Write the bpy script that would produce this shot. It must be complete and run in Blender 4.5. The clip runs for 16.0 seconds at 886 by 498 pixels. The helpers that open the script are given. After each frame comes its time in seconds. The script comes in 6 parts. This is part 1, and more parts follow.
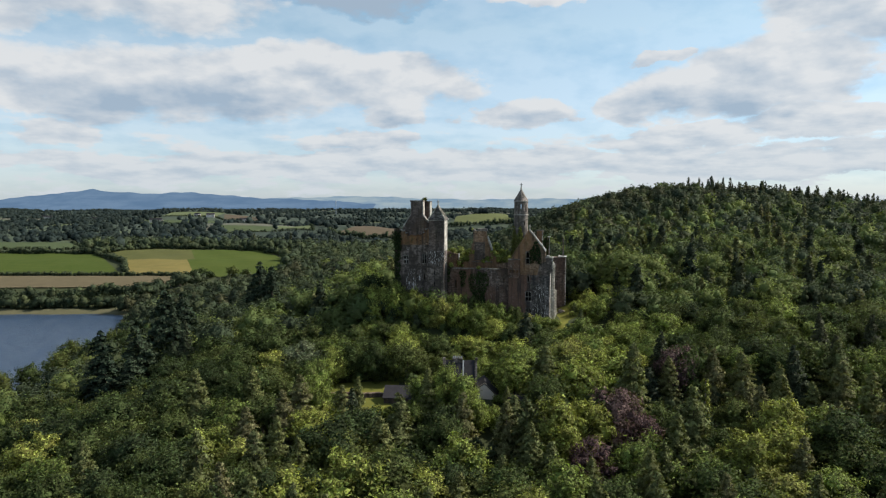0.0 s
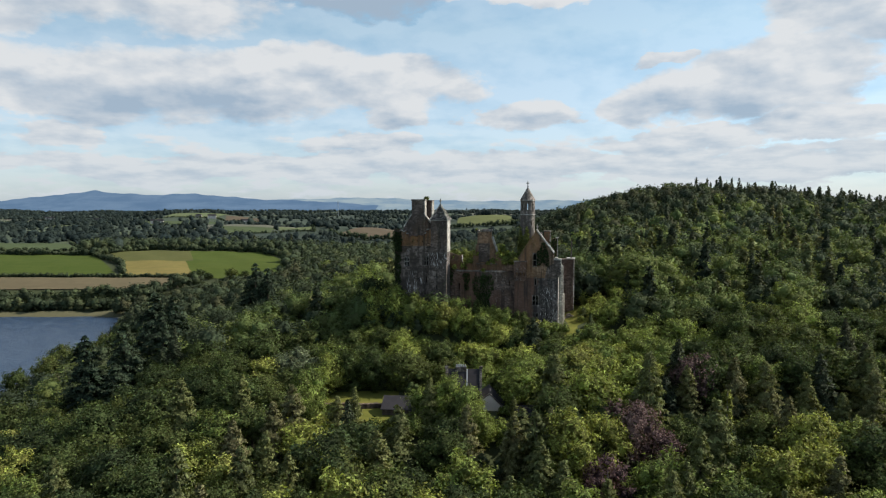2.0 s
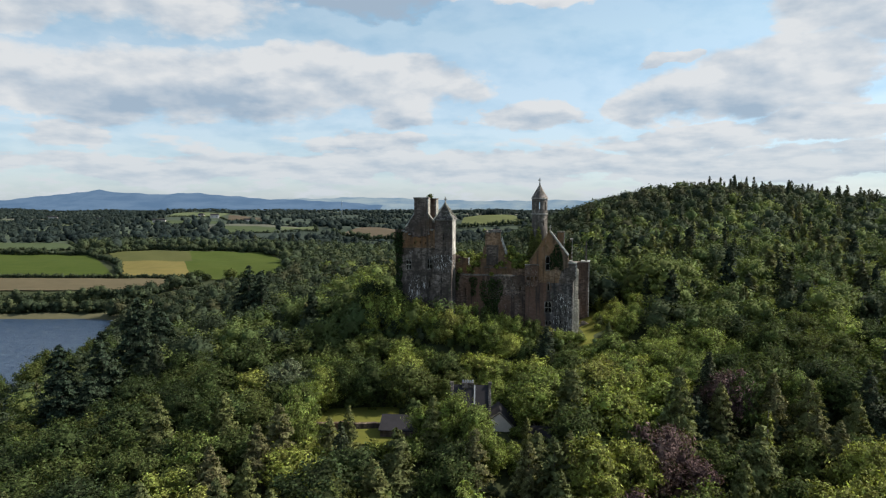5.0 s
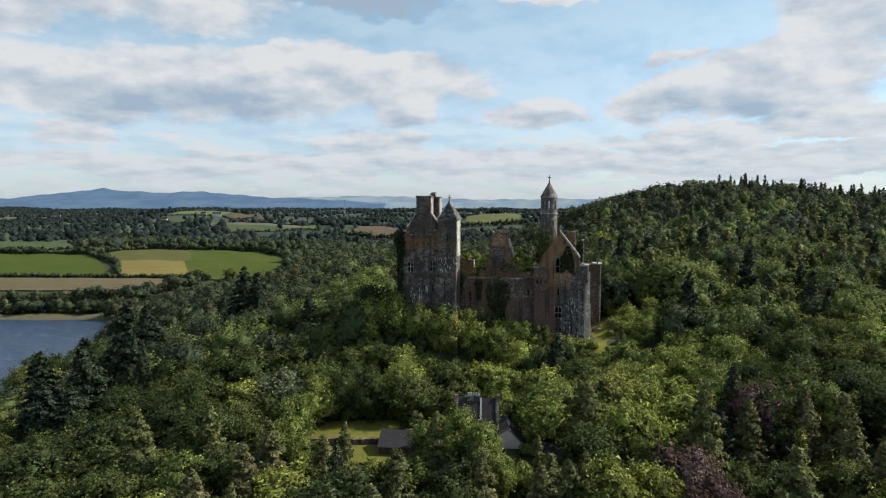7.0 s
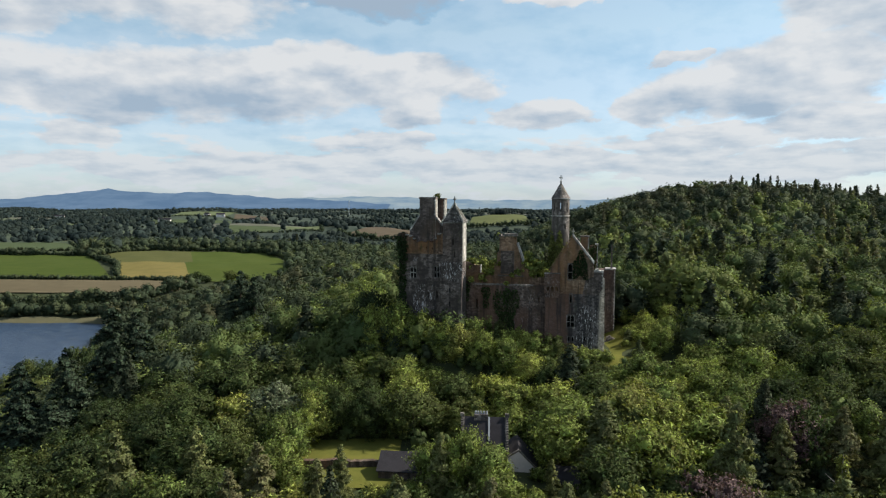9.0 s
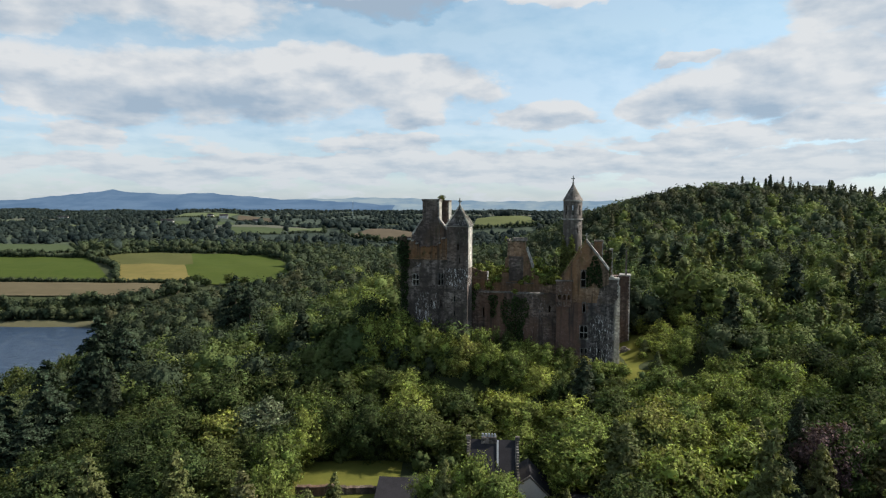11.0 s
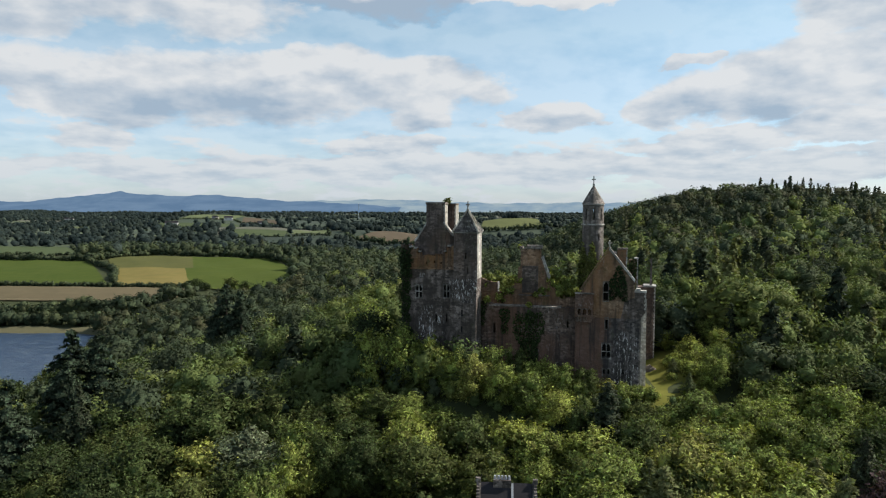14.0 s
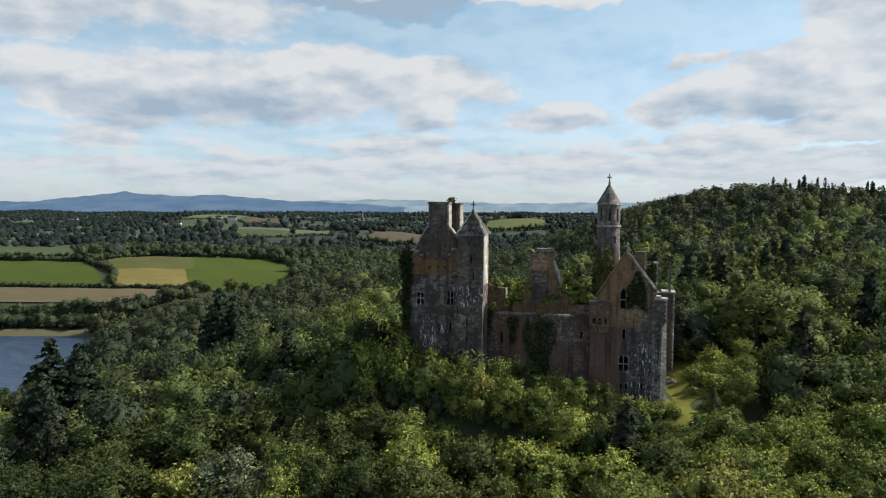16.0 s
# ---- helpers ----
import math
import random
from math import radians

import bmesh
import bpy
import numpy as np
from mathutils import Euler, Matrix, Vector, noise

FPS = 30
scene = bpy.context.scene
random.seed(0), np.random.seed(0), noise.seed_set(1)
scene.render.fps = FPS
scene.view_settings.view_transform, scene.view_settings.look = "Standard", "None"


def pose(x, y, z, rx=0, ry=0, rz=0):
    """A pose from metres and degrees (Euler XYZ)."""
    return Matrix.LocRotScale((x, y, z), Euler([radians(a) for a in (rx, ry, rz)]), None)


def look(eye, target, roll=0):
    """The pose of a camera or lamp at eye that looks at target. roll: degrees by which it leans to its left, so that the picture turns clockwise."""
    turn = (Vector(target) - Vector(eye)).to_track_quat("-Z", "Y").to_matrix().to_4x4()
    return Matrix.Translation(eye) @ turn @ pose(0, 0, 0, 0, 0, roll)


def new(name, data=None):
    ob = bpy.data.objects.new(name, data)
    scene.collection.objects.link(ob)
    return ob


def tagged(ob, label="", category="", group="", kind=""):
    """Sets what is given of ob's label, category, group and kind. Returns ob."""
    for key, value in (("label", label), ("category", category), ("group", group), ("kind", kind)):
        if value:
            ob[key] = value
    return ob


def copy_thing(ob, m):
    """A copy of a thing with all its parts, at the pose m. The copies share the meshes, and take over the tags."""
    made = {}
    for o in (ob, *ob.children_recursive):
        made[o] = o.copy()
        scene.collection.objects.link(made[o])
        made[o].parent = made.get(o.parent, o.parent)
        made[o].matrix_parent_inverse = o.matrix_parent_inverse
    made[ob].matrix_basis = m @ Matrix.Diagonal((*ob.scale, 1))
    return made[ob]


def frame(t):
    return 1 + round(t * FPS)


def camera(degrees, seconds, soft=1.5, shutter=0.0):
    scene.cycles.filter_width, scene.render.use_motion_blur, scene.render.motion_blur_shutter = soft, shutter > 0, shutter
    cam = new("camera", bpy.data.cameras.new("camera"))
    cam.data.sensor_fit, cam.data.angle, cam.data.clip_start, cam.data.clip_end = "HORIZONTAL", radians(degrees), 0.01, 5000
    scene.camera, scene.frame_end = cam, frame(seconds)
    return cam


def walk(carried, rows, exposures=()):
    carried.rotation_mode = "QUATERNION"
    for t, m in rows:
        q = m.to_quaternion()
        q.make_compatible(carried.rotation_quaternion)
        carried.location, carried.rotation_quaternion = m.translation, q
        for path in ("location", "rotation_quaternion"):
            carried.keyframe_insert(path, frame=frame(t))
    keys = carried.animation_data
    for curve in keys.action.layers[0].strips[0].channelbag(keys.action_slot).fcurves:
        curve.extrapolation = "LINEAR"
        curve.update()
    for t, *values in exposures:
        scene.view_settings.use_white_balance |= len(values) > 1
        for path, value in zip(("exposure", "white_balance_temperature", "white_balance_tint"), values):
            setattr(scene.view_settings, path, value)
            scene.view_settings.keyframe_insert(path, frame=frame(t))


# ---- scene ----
cam = camera(67.63, 16.0, soft=1.2)
PATH = [
    (0, (-2.30, -202.71, 29.89), (-0.50, -103.00, 22.53), -0.11),
    (0.5, (-2.24, -200.18, 29.64), (-0.56, -100.45, 22.38), -0.09),
    (1, (-2.20, -197.64, 29.42), (-0.61, -97.91, 22.20), -0.08),
    (1.5, (-2.16, -195.10, 29.23), (-0.67, -95.37, 22.07), -0.07),
    (2, (-2.13, -192.56, 29.07), (-0.72, -92.82, 21.96), -0.06),
    (2.5, (-2.11, -190.02, 28.94), (-0.83, -90.28, 21.86), -0.04),
    (3, (-2.09, -187.48, 28.83), (-0.92, -87.73, 21.77), -0.03),
    (3.5, (-2.08, -184.93, 28.74), (-1.03, -85.19, 21.64), -0.02),
    (4, (-2.07, -182.39, 28.68), (-1.11, -82.64, 21.59), -0.01),
    (6.5, (-2.09, -169.65, 28.64), (-1.72, -69.92, 21.33), 0.04),
    (7, (-2.11, -167.10, 28.67), (-1.87, -67.37, 21.32), 0.05),
    (7.5, (-2.12, -164.54, 28.72), (-2.04, -64.81, 21.39), 0.06),
    (8, (-2.14, -161.99, 28.77), (-2.24, -62.25, 21.51), 0.07),
    (8.5, (-2.16, -159.44, 28.83), (-2.43, -59.70, 21.51), 0.08),
    (9, (-2.18, -156.88, 28.90), (-2.63, -57.14, 21.65), 0.09),
    (11.5, (-2.29, -144.08, 29.24), (-3.51, -44.34, 22.23), 0.12),
    (12, (-2.31, -141.52, 29.31), (-3.67, -41.77, 22.39), 0.13),
    (12.5, (-2.33, -138.96, 29.36), (-3.85, -39.21, 22.45), 0.14),
    (13, (-2.35, -136.39, 29.41), (-4.02, -36.64, 22.63), 0.14),
    (13.5, (-2.36, -133.83, 29.45), (-4.20, -34.08, 22.65), 0.15),
    (14, (-2.37, -131.26, 29.48), (-4.42, -31.51, 22.67), 0.15),
    (14.5, (-2.38, -128.69, 29.49), (-4.64, -28.95, 22.67), 0.16),
    (15, (-2.39, -126.12, 29.49), (-4.79, -26.38, 22.70), 0.16),
    (15.5, (-2.39, -123.55, 29.48), (-4.98, -23.82, 22.69), 0.17),
    (16, (-2.38, -120.98, 29.44), (-5.12, -21.25, 22.64), 0.17),
]
walk(cam, [(t, look(eye, target, roll)) for t, eye, target, roll in PATH])
import itertools

# ---- daylight ----
SUN_AZ, SUN_EL = 14.0, 42.0     # degrees from +x towards +y, and above the horizon


def node_maker(tree):
    def make(kind, **values):
        n = tree.nodes.new(kind)
        for key, value in values.items():
            if key == "op":
                n.operation = value
            elif key == "clamp":
                n.use_clamp = value
        return n

    def link(a, b):
        tree.links.new(a, b)

    def math_(op, a, b=None, c=None, clamp=False):
        n = make("ShaderNodeMath", op=op, clamp=clamp)
        for i, v in enumerate((a, b, c)):
            if v is None:
                continue
            if isinstance(v, (int, float)):
                n.inputs[i].default_value = v
            else:
                link(v, n.inputs[i])
        return n.outputs[0]

    def ramp(fac, stops, mode="LINEAR"):
        n = make("ShaderNodeValToRGB")
        n.color_ramp.interpolation = mode
        while len(n.color_ramp.elements) < len(stops):
            n.color_ramp.elements.new(0.5)
        for e, (p, c) in zip(n.color_ramp.elements, stops):
            e.position = p
            e.color = (*c, 1) if len(c) == 3 else c
        link(fac, n.inputs[0])
        return n.outputs[0]

    def mix(fac, a, b, mode="MIX"):
        n = make("ShaderNodeMix")
        n.data_type, n.blend_type = "RGBA", mode
        for i, v in ((0, fac), (6, a), (7, b)):
            if isinstance(v, (int, float)):
                n.inputs[i].default_value = v
            elif isinstance(v, tuple):
                n.inputs[i].default_value = (*v, 1)
            else:
                link(v, n.inputs[i])
        return n.outputs[2]

    def noise_(vec, scale, detail=4.0, rough=0.55, distortion=0.0):
        n = make("ShaderNodeTexNoise")
        n.inputs["Scale"].default_value = scale
        n.inputs["Detail"].default_value = detail
        n.inputs["Roughness"].default_value = rough
        n.inputs["Distortion"].default_value = distortion
        if vec is not None:
            link(vec, n.inputs["Vector"])
        return n.outputs["Fac"], n.outputs["Color"]

    def mapped(vec, scale=(1, 1, 1), loc=(0, 0, 0), rot=(0, 0, 0)):
        n = make("ShaderNodeMapping")
        n.inputs["Scale"].default_value = scale
        n.inputs["Location"].default_value = loc
        n.inputs["Rotation"].default_value = rot
        link(vec, n.inputs["Vector"])
        return n.outputs[0]

    return make, link, math_, ramp, mix, noise_, mapped


def build_sky():
    w = bpy.data.worlds.new("sky")
    scene.world = w
    w.use_nodes = True
    tree = w.node_tree
    tree.nodes.clear()
    make, link, m, ramp, mix, noise_, mapped = node_maker(tree)
    out = make("ShaderNodeOutputWorld")
    sky = make("ShaderNodeTexSky")
    sky.sky_type = "NISHITA"
    sky.sun_disc = False
    sky.sun_elevation = radians(SUN_EL)
    sky.sun_rotation = radians(90 - SUN_AZ)
    sky.air_density, sky.dust_density, sky.ozone_density = 1.0, 0.6, 1.2
    coord = make("ShaderNodeTexCoord").outputs["Generated"]
    sep = make("ShaderNodeSeparateXYZ")
    link(coord, sep.inputs[0])
    dx, dy, dz = sep.outputs
    # azimuth from +y and tangent of elevation
    az = m("ARCTAN2", dx, dy)
    flat = m("SQRT", m("ADD", m("MULTIPLY", dx, dx), m("MULTIPLY", dy, dy)))
    el = m("DIVIDE", dz, m("MAXIMUM", flat, 0.05))
    # fold the azimuth's cosine scale so that cloud shapes keep their width
    comb = make("ShaderNodeCombineXYZ")
    link(az, comb.inputs[0])
    link(el, comb.inputs[1])
    p = comb.outputs[0]
    _, warp_c = noise_(mapped(p, (7, 12, 1)), 1.0, 6.0, 0.58)
    wsep = make("ShaderNodeSeparateColor")
    link(warp_c, wsep.inputs[0])
    wa = m("ADD", az, m("MULTIPLY", m("SUBTRACT", wsep.outputs[0], 0.5), 0.30))
    we = m("ADD", el, m("MULTIPLY", m("SUBTRACT", wsep.outputs[1], 0.5), 0.085))
    # cumulus banks: centre azimuth, height, half width, half depth, darkness of the base
    mass, shade = None, None
    for ca, ce, ha, he, dark in CLOUD_BANKS:
        ex = m("DIVIDE", m("SUBTRACT", wa, ca), ha * 1.2)
        ey = m("DIVIDE", m("SUBTRACT", we, ce), he * 1.3)
        d = m("ADD", m("MULTIPLY", ex, ex), m("MULTIPLY", ey, ey))
        g = m("SUBTRACT", 1.0, d, clamp=True)
        base = m("MULTIPLY", m("MULTIPLY", g, m("MULTIPLY_ADD", ey, -0.95, 0.18, clamp=True)), dark)
        mass = g if mass is None else m("MAXIMUM", mass, g)
        shade = base if shade is None else m("MAXIMUM", shade, base)
    # billows, and the same billows a little towards the sun, which give them lit tops
    puff, _ = noise_(mapped(p, (8.5, 17, 1), (0.7, 0.4, 0)), 1.0, 7.0, 0.56)
    puff_sun, _ = noise_(mapped(p, (8.5, 17, 1), (0.85, 0.72, 0)), 1.0, 4.0, 0.50)
    rows, _ = noise_(mapped(p, (11, 44, 1), (3.1, 1.7, 0)), 1.0, 7.0, 0.58)
    rows_sun, _ = noise_(mapped(p, (11, 44, 1), (3.22, 2.1, 0)), 1.0, 4.0, 0.50)
    lowness = m("MULTIPLY", m("SUBTRACT", 0.16, el, clamp=True), 8.0, clamp=True)
    relief = m("ADD", m("MULTIPLY", m("SUBTRACT", puff, puff_sun), m("MULTIPLY_ADD", lowness, -0.55, 1.0)), m("MULTIPLY", m("SUBTRACT", rows, rows_sun), m("MULTIPLY", lowness, 1.2)))
    cover = m("ADD", m("MULTIPLY", mass, 1.35), m("MULTIPLY", m("SUBTRACT", puff, 0.52), 1.7))
    cover = m("ADD", cover, m("MULTIPLY", m("MULTIPLY_ADD", m("SUBTRACT", rows, 0.5), 4.4, 0.34), lowness))
    mask = m("DIVIDE", m("ADD", cover, 0.10), 0.85, clamp=True)
    mask = m("MULTIPLY", m("MULTIPLY", mask, mask), m("SUBTRACT", 3.0, m("MULTIPLY", mask, 2.0)))
    veil = m("MULTIPLY_ADD", m("SUBTRACT", 0.30, el, clamp=True), 0.8, 0.32)
    mask = m("MAXIMUM", mask, veil)
    dim = m("ADD", m("MULTIPLY", shade, m("MULTIPLY_ADD", puff, 1.6, 0.15)), m("MULTIPLY_ADD", relief, -2.9, 0.15), clamp=True)
    cloud = mix(dim, CLOUD_LIGHT, CLOUD_DARK)
    near_rim = m("SUBTRACT", 1.0, m("MULTIPLY", el, 9.0), clamp=True)
    cloud = mix(m("MULTIPLY", near_rim, 0.75), cloud, (0.66, 0.74, 0.82))
    tint = ramp(el, [(0.0, (0.80, 0.98, 1.30)), (0.25, SKY_TINT)])
    blue = make("ShaderNodeBackground")
    link(mix(1.0, sky.outputs[0], tint, "MULTIPLY"), blue.inputs[0])
    blue.inputs[1].default_value = SKY_STRENGTH
    white = make("ShaderNodeBackground")
    link(cloud, white.inputs[0])
    white.inputs[1].default_value = CLOUD_STRENGTH
    blend = make("ShaderNodeMixShader")
    link(m("MULTIPLY", mask, 0.95), blend.inputs[0])
    link(blue.outputs[0], blend.inputs[1])
    link(white.outputs[0], blend.inputs[2])
    link(blend.outputs[0], out.inputs[0])


CLOUD_BANKS = [
    (-0.46, 0.290, 0.25, 0.055, 0.5), (-0.60, 0.250, 0.10, 0.040, 0.8), (-0.095, 0.310, 0.12, 0.030, 4.0),
    (-0.36, 0.165, 0.25, 0.052, 1.7), (-0.19, 0.205, 0.12, 0.030, 0.2), (-0.07, 0.175, 0.13, 0.040, 0.3), (-0.06, 0.130, 0.06, 0.020, 0.8),
    (-0.575, 0.137, 0.05, 0.022, 0.2), (-0.50, 0.094, 0.06, 0.016, 0.3), (-0.105, 0.085, 0.08, 0.015, 1.2),
    (0.135, 0.128, 0.075, 0.022, 0.9), (0.325, 0.145, 0.07, 0.035, 0.9), (0.42, 0.155, 0.10, 0.045, 1.3), (0.51, 0.170, 0.10, 0.050, 0.9),
    (0.56, 0.250, 0.11, 0.045, 0.3), (0.14, 0.300, 0.13, 0.014, 0.1), (0.32, 0.200, 0.05, 0.008, 0.1),
    (0.36, 0.085, 0.13, 0.016, 0.8), (0.53, 0.100, 0.10, 0.020, 0.6), (0.05, 0.052, 0.90, 0.018, 0.5),
]
CLOUD_LIGHT, CLOUD_DARK, CLOUD_STRENGTH = (0.87, 0.885, 0.90), (0.42, 0.53, 0.66), 0.63
SKY_TINT, SKY_STRENGTH = (1.06, 1.25, 1.16), 0.097
build_sky()

sun_data = bpy.data.lights.new("sun", "SUN")
sun_data.energy, sun_data.angle, sun_data.color = 5.0, radians(0.6), (1.0, 0.94, 0.84)
sun = new("sun", sun_data)
_a, _e = radians(SUN_AZ), radians(SUN_EL)
sun.matrix_world = look((600 * math.cos(_a), 600 * math.sin(_a), 600 * math.tan(_e)), (0, 0, 0))
scene.view_settings.exposure = 0.46


# ---- materials ----
def material(name, rough=0.9):
    mat = bpy.data.materials.new(name)
    mat.use_nodes = True
    tree = mat.node_tree
    bsdf = tree.nodes["Principled BSDF"]
    bsdf.inputs["Roughness"].default_value = rough
    bsdf.inputs["Specular IOR Level"].default_value = 0.25
    return mat, tree, bsdf, node_maker(tree)


def bump(tree, bsdf, height, strength=0.5, distance=0.1):
    b = tree.nodes.new("ShaderNodeBump")
    b.inputs["Strength"].default_value = strength
    b.inputs["Distance"].default_value = distance
    tree.links.new(height, b.inputs["Height"])
    tree.links.new(b.outputs[0], bsdf.inputs["Normal"])


def plain(name, colour, rough=0.85, grain=8.0, spread=0.25, metal=0.0):
    mat, tree, bsdf, (make, link, m, ramp, mix, noise_, mapped) = material(name, rough)
    pos = make("ShaderNodeNewGeometry").outputs["Position"]
    n1, _ = noise_(pos, grain, 5.0)
    n2, _ = noise_(pos, grain * 0.11, 3.0)
    a = tuple(c * (1 - spread) for c in colour)
    b = tuple(min(1, c * (1 + spread)) for c in colour)
    link(ramp(m("ADD", m("MULTIPLY", n1, 0.5), m("MULTIPLY", n2, 0.5)), [(0.3, a), (0.7, b)]), bsdf.inputs["Base Color"])
    bsdf.inputs["Metallic"].default_value = metal
    bump(tree, bsdf, n1, 0.3, 0.03)
    return mat


def masonry(name, dark, light, stain, stain_amount, lime, moss=0.15, stained_to=None, runs=()):
    """Rubble stone: courses of uneven stones, rusty stains, white runs of lime, moss."""
    mat, tree, bsdf, (make, link, m, ramp, mix, noise_, mapped) = material(name, 0.92)
    pos = make("ShaderNodeTexCoord").outputs["Object"]
    vor = make("ShaderNodeTexVoronoi")
    vor.inputs["Scale"].default_value = 1.0
    link(mapped(pos, (1.5, 1.5, 2.6)), vor.inputs["Vector"])
    edge = make("ShaderNodeTexVoronoi")
    edge.feature = "DISTANCE_TO_EDGE"
    edge.inputs["Scale"].default_value = 1.0
    link(mapped(pos, (1.5, 1.5, 2.6)), edge.inputs["Vector"])
    sep = make("ShaderNodeSeparateColor")
    link(vor.outputs["Color"], sep.inputs[0])
    grain, _ = noise_(pos, 3.5, 6.0, 0.65)
    tone = m("ADD", m("MULTIPLY", sep.outputs[0], 0.46), m("MULTIPLY", grain, 0.62))
    col = ramp(tone, [(0.30, tuple(c * 0.62 for c in dark)), (0.74, tuple(c * 1.25 for c in light))])
    joint = m("SUBTRACT", 1.0, m("MULTIPLY", edge.outputs["Distance"], 9.0), clamp=True)
    blot, _ = noise_(mapped(pos, (0.35, 0.35, 0.22), (2, 5, 8)), 1.0, 6.0, 0.65)
    col = mix(ramp(blot, [(0.42, (0.85, 0.85, 0.85)), (0.58, (0, 0, 0))]), col, tuple(c * 0.55 for c in dark))
    col = mix(m("MULTIPLY", joint, 0.22), col, tuple(c * 0.5 for c in dark))
    big, _ = noise_(mapped(pos, (0.10, 0.10, 0.07)), 1.0, 5.0, 0.6)
    st = ramp(big, [(0.62 - 0.3 * stain_amount, (0, 0, 0)), (0.78 - 0.3 * stain_amount, (1, 1, 1))])
    if stained_to is not None:
        # the stain has spread along the wall as far as this place
        along = make("ShaderNodeSeparateXYZ")
        link(pos, along.inputs[0])
        reach = m("ADD", m("SUBTRACT", stained_to, along.outputs[0]), m("MULTIPLY", m("SUBTRACT", big, 0.5), 14.0))
        st = m("MAXIMUM", st, m("MULTIPLY", reach, 0.8, clamp=True))
    st2, _ = noise_(pos, 1.1, 5.0, 0.7)
    stain_col = mix(st2, tuple(c * 0.5 for c in stain), tuple(c * 1.5 for c in stain))
    col = mix(m("MULTIPLY", st, 0.8), col, stain_col)
    wet, _ = noise_(mapped(pos, (0.9, 0.9, 0.06), (4, 4, 2)), 1.0, 5.0, 0.6)
    col = mix(ramp(wet, [(0.47, (0, 0, 0)), (0.62, (0.85, 0.85, 0.85))]), col, tuple(c * 0.45 for c in dark))
    # runs of lime, drawn out downwards
    run, _ = noise_(mapped(pos, (3.4, 3.4, 0.9)), 1.0, 6.0, 0.70)
    where, _ = noise_(mapped(pos, (0.16, 0.16, 0.12), (7, 3, 1)), 1.0, 3.0, 0.5)
    patch = ramp(where, [(0.50, (0, 0, 0)), (0.60, (1, 1, 1))])
    if runs:
        # places where the lime has washed out of the wall: centre x and z, half width, half height
        at = make("ShaderNodeSeparateXYZ")
        link(pos, at.inputs[0])
        near = None
        for cx, cz, rx, rz in runs:
            ex = m("DIVIDE", m("SUBTRACT", at.outputs[0], cx), rx)
            ez = m("DIVIDE", m("SUBTRACT", at.outputs[2], cz), rz)
            g = m("SUBTRACT", 1.0, m("ADD", m("MULTIPLY", ex, ex), m("MULTIPLY", ez, ez)))
            near = g if near is None else m("MAXIMUM", near, g)
        patch = m("ADD", m("MULTIPLY", near, 1.6), m("MULTIPLY", m("SUBTRACT", where, 0.45), 5.0), clamp=True)
    lim = m("MULTIPLY", ramp(run, [(0.56, (0, 0, 0)), (0.61, (1, 1, 1))]), patch)
    col = mix(m("MULTIPLY", lim, lime), col, (0.66, 0.63, 0.60))
    mo, _ = noise_(mapped(pos, (0.3, 0.3, 0.18), (1, 9, 4)), 1.0, 6.0, 0.7)
    col = mix(m("MULTIPLY", ramp(mo, [(0.58, (0, 0, 0)), (0.68, (1, 1, 1))]), moss * 3), col, (0.045, 0.060, 0.018))
    link(col, bsdf.inputs["Base Color"])
    bump(tree, bsdf, m("SUBTRACT", grain, m("MULTIPLY", joint, 0.25)), 0.9, 0.16)
    return mat


def foliage(name, stops, shared=False, gloss=0.18, through_light=0.30, grain_scale=3.4, vary=1.35):
    """Leaves: colour differs from tree to tree and from leaf to leaf, and light comes through."""
    mat, tree, bsdf, (make, link, m, ramp, mix, noise_, mapped) = material(name, 0.75)
    if shared:
        at = make("ShaderNodeAttribute")
        at.attribute_name = "tint"
        per_tree = at.outputs["Fac"]
    else:
        per_tree = make("ShaderNodeObjectInfo").outputs["Random"]
    isle = make("ShaderNodeNewGeometry").outputs["Random Per Island"]
    pos = make("ShaderNodeNewGeometry").outputs["Position"]
    n, _ = noise_(pos, 0.22, 3.0)
    base = ramp(per_tree, stops)
    val = m("ADD", m("MULTIPLY_ADD", m("POWER", isle, 2.5), vary * 1.45, 0.32 + 0.35 * (1.35 - vary)), m("MULTIPLY", n, 0.6))
    hsv = make("ShaderNodeHueSaturation")
    link(base, hsv.inputs["Color"])
    link(val, hsv.inputs["Value"])
    link(m("MULTIPLY_ADD", isle, 0.03, 0.485), hsv.inputs["Hue"])
    col = hsv.outputs[0]
    link(col, bsdf.inputs["Base Color"])
    bsdf.inputs["Specular IOR Level"].default_value = gloss
    grain, _ = noise_(pos, grain_scale, 3.0, 0.6)
    bump(tree, bsdf, grain, 0.8, 0.8 / grain_scale)
    tl = make("ShaderNodeBsdfTranslucent")
    link(mix(1.0, col, (1.15, 1.20, 0.75), "MULTIPLY"), tl.inputs[0])
    mx = make("ShaderNodeMixShader")
    mx.inputs[0].default_value = through_light
    link(bsdf.outputs[0], mx.inputs[1])
    link(tl.outputs[0], mx.inputs[2])
    link(mx.outputs[0], tree.nodes["Material Output"].inputs[0])
    return mat


